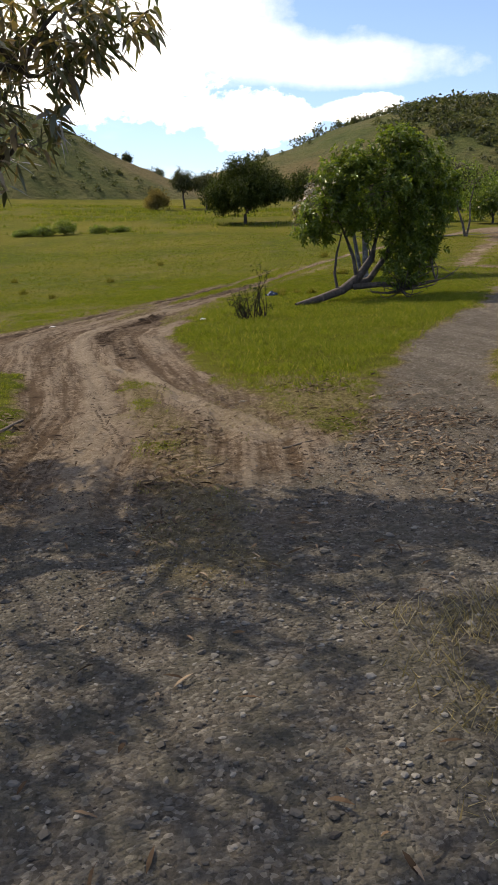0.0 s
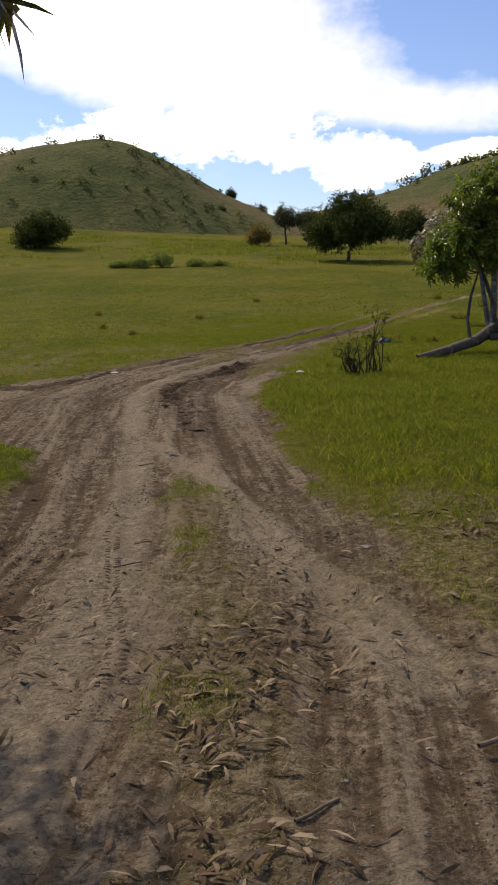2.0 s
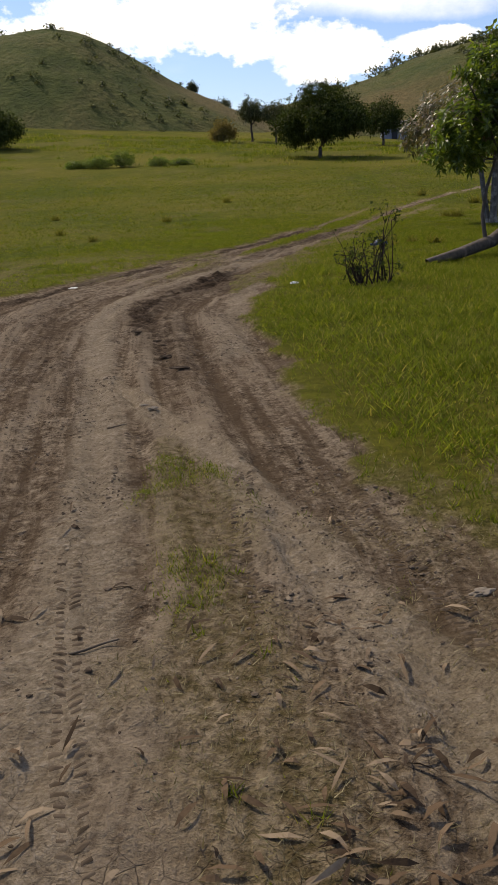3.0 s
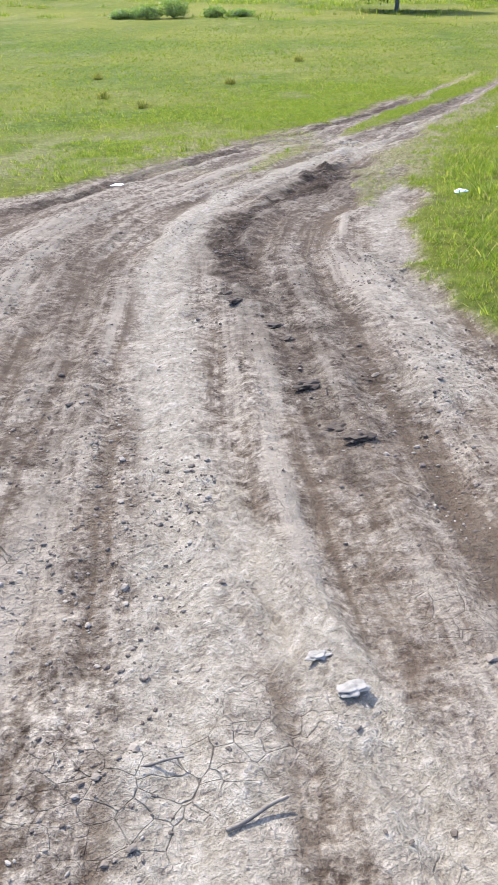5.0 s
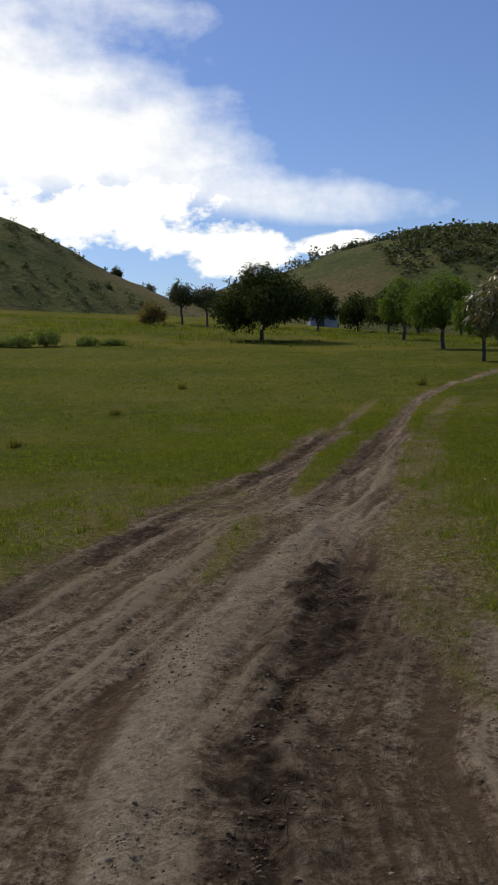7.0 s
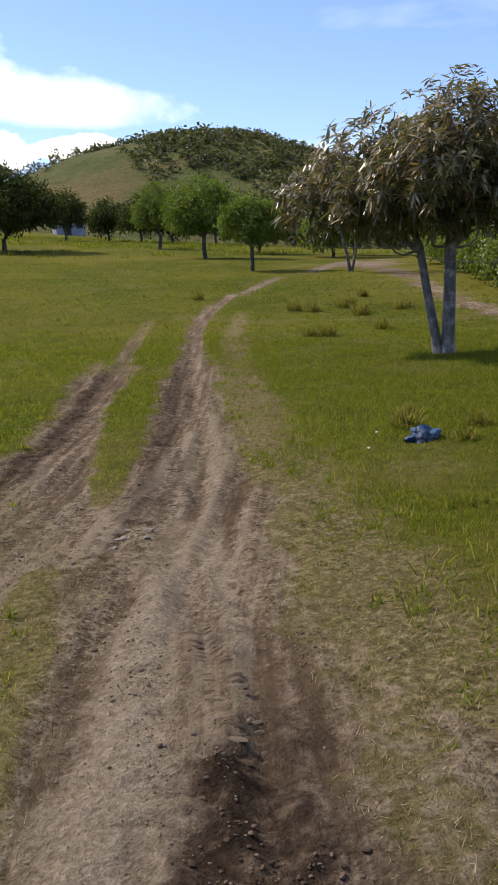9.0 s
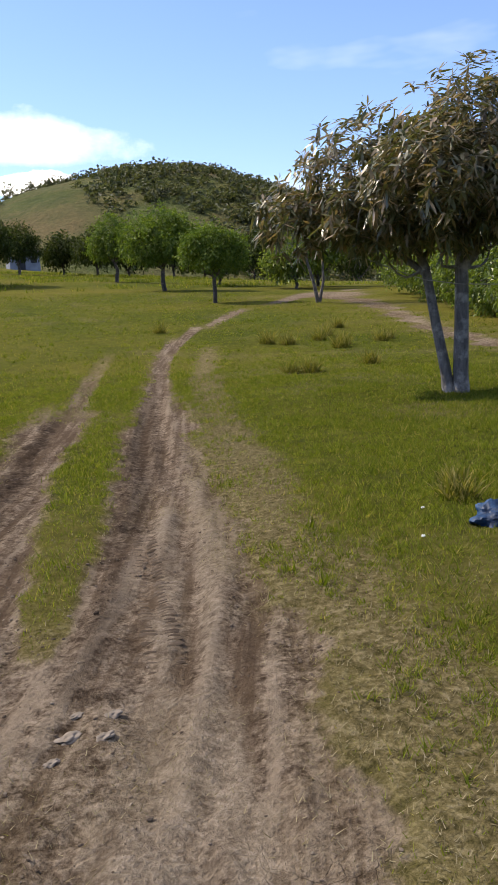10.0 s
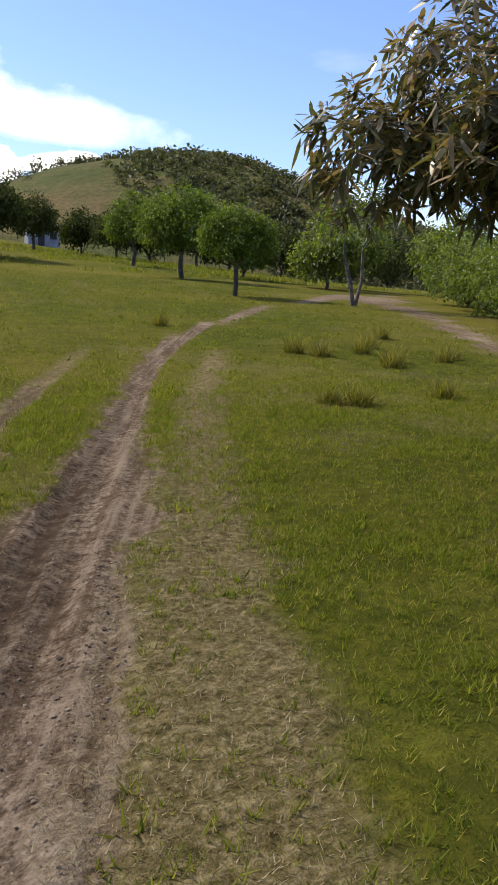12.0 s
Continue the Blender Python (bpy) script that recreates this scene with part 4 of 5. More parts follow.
def build_house(x, y):
    """A small hut with pale boarded walls, a door, two windows and a tin gable roof."""
    wall_m = plain_material("pale_boards", (0.13, 0.15, 0.19), (0.22, 0.25, 0.30), 1.2, 0.8)
    roof_m = plain_material("grey_tin", (0.10, 0.10, 0.11), (0.22, 0.21, 0.21), 1.5, 0.5, 0.5)
    dark_m = plain_material("dark_opening", (0.015, 0.015, 0.018), (0.03, 0.03, 0.035), 3, 0.6)
    top = tagged(new("house"), "small hut with pale blue walls and a grey tin roof", "house")
    top.location = (x, y, gz(x, y))
    w, d, h, t = 3.7, 3.2, 1.85, 0.12
    for x0, x1, y0, y1 in ((-w / 2, -0.75, 0, t), (0.05, 0.7, 0, t), (1.5, w / 2, 0, t), (-w / 2, w / 2, d - t, d), (-w / 2, -w / 2 + t, t, d - t), (w / 2 - t, w / 2, t, d - t)):
        part("wall", box_bm(x0, x1, y0, y1, -0.4, h), wall_m, top)
    part("wall", box_bm(-0.75, 0.05, 0, t, 1.75, h), wall_m, top)
    part("wall", box_bm(0.7, 1.5, 0, t, 1.55, h), wall_m, top)
    part("wall", box_bm(0.7, 1.5, 0, t, -0.4, 0.85), wall_m, top)
    part("door", box_bm(-0.72, 0.02, 0.05, 0.09, -0.2, 1.75), dark_m, top, "dark wooden door")
    win = part("window", box_bm(0.7, 1.5, 0.06, 0.08, 0.85, 1.55), dark_m, top, "dark window opening")
    part("sill", box_bm(0.66, 1.54, -0.05, 0.05, 0.80, 0.85), wall_m, win)
    bm = bmesh.new()
    o = 0.3
    v = [bm.verts.new(c) for c in ((-w / 2 - o, -o, h - 0.1), (w / 2 + o, -o, h - 0.1), (w / 2 + o, d / 2, h + 0.6), (-w / 2 - o, d / 2, h + 0.6), (w / 2 + o, d + o, h - 0.1), (-w / 2 - o, d + o, h - 0.1))]
    bm.faces.new((v[0], v[1], v[2], v[3]))
    bm.faces.new((v[3], v[2], v[4], v[5]))
    r = bmesh.ops.solidify(bm, geom=bm.faces[:], thickness=-0.05)
    part("roof", bm, roof_m, top)


build_house(18.4, 128.0)

# ---- near trees ----
VIEW_R, VIEW_F = np.array([0.77, -0.64, 0]), np.array([0.64, 0.77, 0])


def uv(u, f, z):
    """A place by metres across and away as seen from the track, and up."""
    return tuple(u * VIEW_R + f * VIEW_F + np.array([0, 0, z]))


def build_twin_mango():
    tr = [(np.array([uv(0.11, 0, -0.1), uv(0.07, 0, 0.25), uv(-0.03, 0, 0.8), uv(-0.14, 0.02, 1.45), uv(-0.34, 0.05, 2.0), uv(-0.6, 0.1, 2.5), uv(-0.75, 0.1, 2.9)]), np.array([.085, .068, .06, .055, .045, .035, .02])),
          (np.array([uv(0.24, 0, -0.1), uv(0.24, 0, 0.2), uv(0.26, 0, 0.8), uv(0.27, 0, 1.45), uv(0.34, 0, 2.1), uv(0.5, 0.1, 2.7), uv(0.55, 0.1, 3.3)]), np.array([.12, .095, .085, .08, .065, .045, .02])),
          (np.array([uv(0.27, 0, 1.4), uv(0.6, -0.2, 1.9), uv(1.1, -0.3, 2.4), uv(1.5, -0.2, 2.9)]), np.array([.06, .05, .035, .02])),
          (np.array([uv(-0.15, 0, 1.4), uv(-0.6, 0.25, 1.75), uv(-1.1, 0.3, 2.0), uv(-1.6, 0.2, 2.2)]), np.array([.045, .035, .026, .014]))]
    blobs = [(*uv(0.45, 0, 2.72), 1.4, 1.35, 0.92), (*uv(-0.8, 0.1, 2.5), 1.05, 1.0, 0.8), (*uv(-1.55, -0.1, 2.1), 0.68, 0.65, 0.45), (*uv(1.5, 0.1, 2.65), 1.05, 1.05, 0.85),
             (*uv(0.1, 0.9, 2.45), 1.1, 1.0, 0.8), (*uv(0.1, -0.9, 2.35), 1.0, 0.9, 0.7), (*uv(2.1, 0.3, 2.2), 0.7, 0.7, 0.6), (*uv(-0.35, -0.3, 2.0), 1.2, 1.0, 0.45), (*uv(1.1, -0.2, 2.05), 1.0, 0.9, 0.5)]
    return make_tree("mango_tree", (5.19, 25.49, 0), tr, blobs, 3000, 12, (0.15, 0.033), M_MANGO, M_BARK, "twin-trunked mango tree with long drooping bronze-green leaves", spread=0.2, long=True, droop=0.28, limbs=34,
                     limb_r=0.022, hang=0.0, rosette=True)


build_twin_mango()


def build_overhang_mango():
    """A large mango tree beside the start of the track, whose outer boughs hang over it."""
    b = (-4.4, 3.6, 0)
    tr = [(np.array([(0, 0, -0.2), (0, 0, 0.4), (0.1, 0.1, 1.3), (0.2, 0.1, 2.2), (0.2, 0, 3.4), (0.1, 0, 4.8)]), np.array([.34, .25, .22, .19, .13, .06]))]
    for q in ((1.2, 0.6, 2.5), (2.6, 1.2, 2.9), (3.6, 1.4, 2.75)), ((1.0, -1.0, 2.8), (2.4, -1.6, 3.6)), ((-1.0, 1.0, 2.8), (-2.2, 1.8, 3.6)), ((-1.0, -1.2, 2.8), (-2.0, -2.0, 3.8)), ((0.6, 0.8, 2.7), (0.8, 1.7, 3.1), (0.9, 3.0, 3.4)), \
            ((1.5, 0.9, 2.2), (2.6, 1.3, 2.3), (3.3, 1.5, 2.15)):
        pts = np.array([(0.15, 0.1, 1.9), *q])
        tr.append((pts, np.linspace(0.11, 0.025, len(pts))))
    blobs = [(0.2, -0.6, 4.3, 2.9, 2.4, 1.7), (2.5, 0.2, 3.8, 1.5, 1.4, 0.9), (3.2, 1.4, 3.05, 1.15, 0.8, 0.6), (2.4, 1.4, 2.45, 1.1, 0.75, 0.5), (4.15, 1.35, 3.0, 0.55, 0.5, 0.3), (3.2, 1.4, 2.3, 0.55, 0.5, 0.35), (0.9, 3.1, 3.6, 1.2, 0.9, 0.7), (0.4, 1.3, 3.2, 1.5, 1.1, 0.8),
             (2.6, -1.8, 3.8, 1.7, 1.6, 1.1), (-1.8, 0, 3.6, 2.2, 2.4, 1.4)]
    low = [(3.6, 1.3, 2.5, 0.5, 0.4, 0.35), (3.95, 1.3, 2.8, 0.45, 0.4, 0.25), (3.4, 1.3, 2.2, 0.4, 0.35, 0.28)]
    return make_tree("mango_tree", b, tr, blobs + blobs[2:7] * 2 + low * 2, 1350, 9, (0.17, 0.037), M_MANGO, M_DARKBARK, "large dark mango tree with boughs hanging over the track", spread=0.22, long=True, droop=0.3, limbs=90, limb_r=0.022, hang=0.15, rosette=True)


build_overhang_mango()


def build_leaning_tree():
    tr = [(np.array([(-1.45, -0.75, 0.02), (-0.9, -0.45, 0.10), (-0.35, -0.1, 0.22), (0.05, 0, 0.48), (0.35, 0.05, 0.85), (0.55, 0.1, 1.5), (0.7, 0.1, 2.3)]), np.array([.05, .085, .10, .095, .08, .06, .03])),
          (np.array([(-0.2, -0.05, 0.28), (0.3, 0.1, 0.4), (0.7, 0.1, 0.9), (1.1, 0.1, 1.7), (1.4, 0.1, 2.5)]), np.array([.08, .075, .06, .045, .025])),
          (np.array([(-0.45, -0.15, 0.2), (-0.5, -0.1, 0.6), (-0.42, 0, 1.0), (-0.3, 0, 1.4)]), np.array([.035, .03, .025, .015])),
          (np.array([(0.0, 0, 0.45), (-0.05, 0, 0.9), (-0.2, 0.1, 1.4), (-0.4, 0.1, 1.9)]), np.array([.05, .04, .03, .018])),
          (np.array([(-0.1, -0.1, 0.28), (0.5, -0.2, 0.3), (1.1, -0.3, 0.22), (1.7, -0.3, 0.3)]), np.array([.07, .06, .05, .03]))]
    blobs = [(0.45, 0, 2.15, 1.15, 1.05, 1.0), (-0.55, 0, 1.9, 0.75, 0.7, 0.65), (1.25, 0, 2.75, 0.8, 0.8, 0.75), (1.45, 0.1, 1.7, 0.75, 0.75, 0.8), (1.25, 0, 1.0, 0.75, 0.7, 0.55), (-0.15, 0, 2.65, 0.7, 0.6, 0.5),
             (-1.0, 0, 1.55, 0.45, 0.4, 0.4), (1.0, -0.4, 0.55, 0.6, 0.4, 0.35), (1.0, 0, 3.25, 0.6, 0.6, 0.45), (1.95, 0.1, 2.2, 0.55, 0.6, 0.7), (0.1, 0, 2.95, 0.6, 0.6, 0.4)]
    bare = [limb((0.9, -0.4, 0.15), (0.9 + rng.normal() * 0.6, -0.6 + rng.normal() * 0.2, 0.1 + rng.random() * 0.55), 0.02, 0.006, 0.2, 5) for _ in range(26)]
    return make_tree("tree", (3.75, 17.75, 0), tr, blobs, 1900, 11, (0.115, 0.058), M_BUSHLEAF, M_DARKBARK, "leaning many-stemmed tree whose grey trunk lies on the grass", spread=0.2, droop=0.15, limbs=44, limb_r=0.02, hang=-0.05, bare=bare, rosette=True)


build_leaning_tree()


def build_twig_bush(x, y, h, w, n, leafy, label):
    top = tagged(new("bush"), label, "bush")
    top.location = (x, y, 0)
    paths, ends = [], []
    for k in range(n):
        a, r = rng.random() * 6.28, rng.random() ** 0.6 * w / 2
        tip = (math.cos(a) * r, math.sin(a) * r, h * rng.uniform(0.5, 1.0))
        q = limb((rng.normal() * 0.05, rng.normal() * 0.05, -0.03), tip, 0.014, 0.004, 0.12, 6)
        paths.append(q)
        for _ in range(4):
            s = q[0][rng.integers(2, 6)]
            e = s + rng.normal(size=3) * 0.10 + (0, 0, 0.08)
            paths.append(limb(s, e, 0.005, 0.002, 0.1, 3))
            ends.append(e)
    V, F = tubes(paths, 5)
    mesh_np("branchwork", V, F, M_TWIG, top)
    c = np.repeat(np.array(ends), leafy, 0)
    V, F = leaves(c + rng.normal(size=c.shape) * 0.03, rng.normal(size=c.shape), 0.055 * rng.uniform(0.6, 1.3, len(c)), 0.03 * rng.uniform(0.7, 1.2, len(c)))
    mesh_np("foliage", V, F, M_DARKLEAF, top)


build_twig_bush(1.12, 14.7, 0.5, 0.45, 16, 3, "half-bare dark bush at the edge of the track")
build_twig_bush(1.4, 15.0, 0.8, 0.45, 9, 5, "half-bare dark bush at the edge of the track")


def build_twig_tree():
    tr = [(np.array([(0, 0, -0.1), (-0.15, 0, 0.7), (-0.4, 0, 1.5), (-0.5, 0, 2.6), (-0.4, 0, 3.6)]), np.array([.085, .065, .05, .035, .015])),
          (np.array([(0.05, 0, 0.0), (0.25, 0, 0.8), (0.3, 0.1, 1.8), (0.6, 0.1, 2.8)]), np.array([.065, .05, .04, .015]))]
    blobs = [(0, 0, 3.0, 1.6, 1.5, 1.1), (-0.9, 0, 2.4, 0.9, 0.9, 0.6)]
    make_tree("tree", (14.9, 46.3, gz(14.9, 46.3)), tr, blobs, 130, 7, (0.2, 0.08), M_BUSHLEAF, M_MIDBARK, "thin half-bare forked tree beside the dirt path", spread=0.3, limbs=30, limb_r=0.03)


build_twig_tree()

# ---- grass, straw, stones and litter ----


def blades(x, y, z, h, w, lean, long=False):
    n = len(x)
    p = np.stack([x, y, z], 1)
    a = rng.random(n) * 2 * np.pi
    side = np.stack([np.cos(a), np.sin(a), np.zeros(n)], 1) * (w / 2)[:, None]
    b = rng.random(n) * 2 * np.pi
    tip = np.stack([np.cos(b) * lean * h, np.sin(b) * lean * h, h * np.sqrt(np.maximum(0.05, 1 - lean**2))], 1)
    if not long:
        V = np.stack([p - side, p + side, p + tip], 1)
        return V.reshape(-1, 3), np.arange(3 * n).reshape(-1, 3)
    mid = tip * 0.55 + np.array([0, 0, 0.12]) * h[:, None]
    V = np.stack([p - side, p + side, p + mid - side * 0.8, p + mid + side * 0.8, p + tip], 1)
    T = np.array([(0, 1, 3), (0, 3, 2), (2, 3, 4)])
    return V.reshape(-1, 3), (np.arange(n)[:, None, None] * 5 + T[None]).reshape(-1, 3)


def sample(n, xr, yr, want):
    """Random places in a box, each kept with the chance that want(x, y, masks) gives; with ground heights."""
    x, y = rng.uniform(*xr, n), rng.uniform(*yr, n)
    mk = ground_masks(x, y)
    k = rng.random(n) < want(x, y, mk)
    x, y = x[k], y[k]
    mk = tuple(q[k] for q in mk)
    return x, y, terrain(x, y) + relief(x, y, mk), mk


def build_grass():
    parts_v, parts_f, base = [], [], 0

    def add(V, F):
        nonlocal base
        parts_v.append(V)
        parts_f.append(F + base)
        base += len(V)

    turf = lambda x, y, m: np.clip(1 - m[0] * 1.15, 0, 1) * (1 - 0.75 * m[2]) * (0.35 + 0.9 * vnoise(x * 2.1, y * 2.1, 55))  # noqa: E731
    for n, xr, yr, hh in ((420000, (-8.5, 7.5), (4.5, 26.0), 0.03), (620000, (-4.0, 9.0), (14.5, 34.0), 0.028), (160000, (-22, 18), (14, 62), 0.045)):
        edge = lambda x, y: sstep(0, 0.25, (x - xr[0]) / (xr[1] - xr[0])) * sstep(0, 0.25, (xr[1] - x) / (xr[1] - xr[0])) * sstep(0, 0.3, (yr[1] - y) / (yr[1] - yr[0]))  # noqa: E731
        x, y, z, mk = sample(n, xr, yr, lambda x, y, m: turf(x, y, m) * edge(x, y))
        far = sstep(18, 40, y)
        h = hh * rng.uniform(0.5, 1.5, len(x)) * (1 + 0.8 * sstep(0.55, 0.8, vnoise(x * 0.9, y * 0.9, 56))) * (1 - 0.5 * mk[2])
        add(*blades(x, y, z - 0.005, h, (0.005 + 0.012 * far) * rng.uniform(0.7, 1.4, len(x)), rng.uniform(0.35, 0.97, len(x))))
    for n, xr, yr, hh in ((230000, (-0.4, 6.0), (6.2, 18.5), 0.10), (80000, (1.5, 7.5), (18.5, 28), 0.075)):
        x, y, z, mk = sample(n, xr, yr, lambda x, y, m: m[5] * (0.3 + 0.9 * vnoise(x * 1.5, y * 1.5, 57)))
        add(*blades(x, y, z - 0.01, hh * rng.uniform(0.35, 1.4, len(x)) * (0.3 + 1.2 * vnoise(x * 1.7, y * 1.7, 58)), 0.0065 * rng.uniform(0.6, 1.5, len(x)), rng.uniform(0.6, 0.99, len(x)), True))
    for n, xr, yr, hh, wd in ((30000, (-4.2, 6.5), (5.5, 27.0), 0.055, 0.006), (26000, (0.3, 6.0), (17.5, 30.0), 0.05, 0.0055), (15000, (-16, 15), (16, 60), 0.075, 0.014)):
        x, y, z, mk = sample(n, xr, yr, lambda x, y, m: np.clip(1 - m[0] * 1.3, 0, 1) * (1 - 0.6 * m[2]) * (0.1 + 1.1 * sstep(0.35, 0.75, fbm(x * 1.1, y * 1.1, 3, 83))))
        k = 13
        a, r = rng.random(len(x) * k) * 6.283, rng.random(len(x) * k) * 0.035 * (hh / 0.05)
        h = np.repeat(hh * rng.uniform(0.5, 1.5, len(x)), k) * rng.uniform(0.5, 1.1, len(x) * k)
        add(*blades(np.repeat(x, k) + np.cos(a) * r, np.repeat(y, k) + np.sin(a) * r, np.repeat(z, k) - 0.006, h, wd * rng.uniform(0.7, 1.4, len(a)), rng.uniform(0.3, 0.95, len(a))))
    x, y, z, mk = sample(120000, (-1.0, 0.6), (2.2, 9.2), lambda x, y, m: m[2] * sstep(0.48, 0.62, vnoise(x * 2.6, y * 1.6, 59)))
    add(*blades(x, y, z - 0.003, rng.uniform(0.012, 0.04, len(x)), rng.uniform(0.003, 0.005, len(x)), rng.uniform(0.3, 0.95, len(x))))
    return tagged(mesh_np("grass", np.concatenate(parts_v), np.concatenate(parts_f), M_GRASS), "short green pasture grass with longer clumps beside the track", "grass", kind="stuff")


build_grass()


def build_straw():
    x1, y1, z1, m1 = sample(600000, (-2.2, 5.0), (2.0, 30.0), lambda x, y, m: m[2] * 0.9)
    x2, y2, z2, m2 = sample(16000, (0.6, 2.4), (-0.6, 2.4), lambda x, y, m: sstep(0.8, 1.3, x) * sstep(2.3, 1.6, y) * (vnoise(x * 4, y * 4, 61) > 0.45))
    V1, F1 = blades(x1, y1, z1 + 0.002, rng.uniform(0.012, 0.038, len(x1)), rng.uniform(0.0025, 0.0045, len(x1)) * (1 + sstep(22, 30, y1)), rng.uniform(0.6, 0.99, len(x1)))
    V2, F2 = blades(x2, y2, z2 - 0.005, rng.uniform(0.04, 0.12, len(x2)), rng.uniform(0.004, 0.008, len(x2)), rng.uniform(0.5, 0.97, len(x2)))
    tagged(mesh_np("dry_grass", np.concatenate([V1, V2]), np.concatenate([F1, F2 + len(V1)]), M_STRAW), "dry straw-coloured trampled grass beside the track", "grass", kind="stuff")


build_straw()


def pebbles(x, y, z, size, flat):
    """Small uneven stones: one rounded block each, turned at random."""
    t = (1 + 5**0.5) / 2
    v = unit(np.array([(-1, t, 0), (1, t, 0), (-1, -t, 0), (1, -t, 0), (0, -1, t), (0, 1, t), (0, -1, -t), (0, 1, -t), (t, 0, -1), (t, 0, 1), (-t, 0, -1), (-t, 0, 1)], float))
    f = np.array([(0, 11, 5), (0, 5, 1), (0, 1, 7), (0, 7, 10), (0, 10, 11), (1, 5, 9), (5, 11, 4), (11, 10, 2), (10, 7, 6), (7, 1, 8), (3, 9, 4), (3, 4, 2), (3, 2, 6), (3, 6, 8), (3, 8, 9), (4, 9, 5), (2, 4, 11), (6, 2, 10),
                  (8, 6, 7), (9, 8, 1)])
    n = len(x)
    a = rng.random(n) * 6.283
    c, s = np.cos(a), np.sin(a)
    q = v[None] * rng.uniform(0.7, 1.25, (n, 12, 1))
    q = q * np.stack([np.ones(n), rng.uniform(0.55, 0.95, n), flat * rng.uniform(0.7, 1.2, n)], 1)[:, None] * (size / 2)[:, None, None]
    V = np.stack([q[..., 0] * c[:, None] - q[..., 1] * s[:, None] + x[:, None], q[..., 0] * s[:, None] + q[..., 1] * c[:, None] + y[:, None], q[..., 2] + (z + size * 0.12)[:, None]], -1)
    return V.reshape(-1, 3), (np.arange(n)[:, None, None] * 12 + f[None]).reshape(-1, 3)


def build_stones():
    x, y, z, m = sample(36000, (-2.2, 2.6), (-0.3, 6.0), lambda x, y, m: m[3] * (0.25 + 0.75 * vnoise(x * 1.6, y * 1.6, 63)))
    V, F = pebbles(x, y, z, np.clip(rng.lognormal(-4.5, 0.5, len(x)), 0.005, 0.045), 0.5)
    x, y, z, m = sample(5200, (-2.2, 2.8), (-0.3, 5.2), lambda x, y, m: m[3] * (0.1 + 0.9 * vnoise(x * 1.3, y * 1.3, 66)) * 0.6)
    V2, F2 = pebbles(x, y, z - 0.004, np.clip(rng.lognormal(-3.55, 0.35, len(x)), 0.018, 0.075), 0.45)
    V, F = np.concatenate([V, V2]), np.concatenate([F, F2 + len(V)])
    tagged(mesh_np("gravel", V, F, M_STONE), "grey gravel and small stones pressed into the track", "gravel", kind="stuff")
    x, y, z, m = sample(130000, (-3.2, 2.4), (3.5, 25.0), lambda x, y, m: m[0] * np.clip(1 - 1.6 * m[1], 0, 1) * (0.12 + 0.9 * (vnoise(x * 2.2, y * 1.4, 64) > 0.58)))
    V, F = pebbles(x, y, z, np.clip(rng.lognormal(-4.75, 0.45, len(x)), 0.004, 0.035), 0.5)
    tagged(mesh_np("earth_crumbs", V, F, island_material("earth_crumbs", [(0.0, (0.070, 0.052, 0.038)), (0.7, (0.15, 0.117, 0.088)), (1.0, (0.24, 0.197, 0.152))], 0.95)), "loose crumbs of dry brown earth on the track", "soil", kind="stuff")
    x, y, z, m = sample(190000, (-4.0, 2.0), (10.2, 25.0), lambda x, y, m: m[1] * np.clip(m[1] * 1.4 - 0.3, 0, 1) * (vnoise(x * 4.5, y * 4.5, 65) > 0.45) * 0.7)
    V, F = pebbles(x, y, z + 0.002, np.clip(rng.lognormal(-4.6, 0.45, len(x)), 0.005, 0.032), 0.42)
    tagged(mesh_np("mud_clods", V, F, M_CLOD), "dark churned clods of damp mud in the rut", "mud", kind="stuff")


build_stones()
TREADS = (((-0.86, 8.85), (-0.77, 8.4), .05), ((-0.53, 18.3), (-0.6, 17.7), (-0.65, 17.35), .08), ((0.36, 21.7), (0.12, 20.8), (-0.08, 20.0), .085), ((-0.78, 11.8), (-0.66, 11.3), (-0.57, 11.0), .05),
          ((-0.84, 7.1), (-0.63, 6.1), (-0.48, 5.5), (-0.4, 5.0), .05), ((-0.19, 8.08), (-0.19, 7.09), (-0.08, 6.65), .05), ((0.25, 7.6), (0.42, 7.0), (0.6, 6.4), .06))


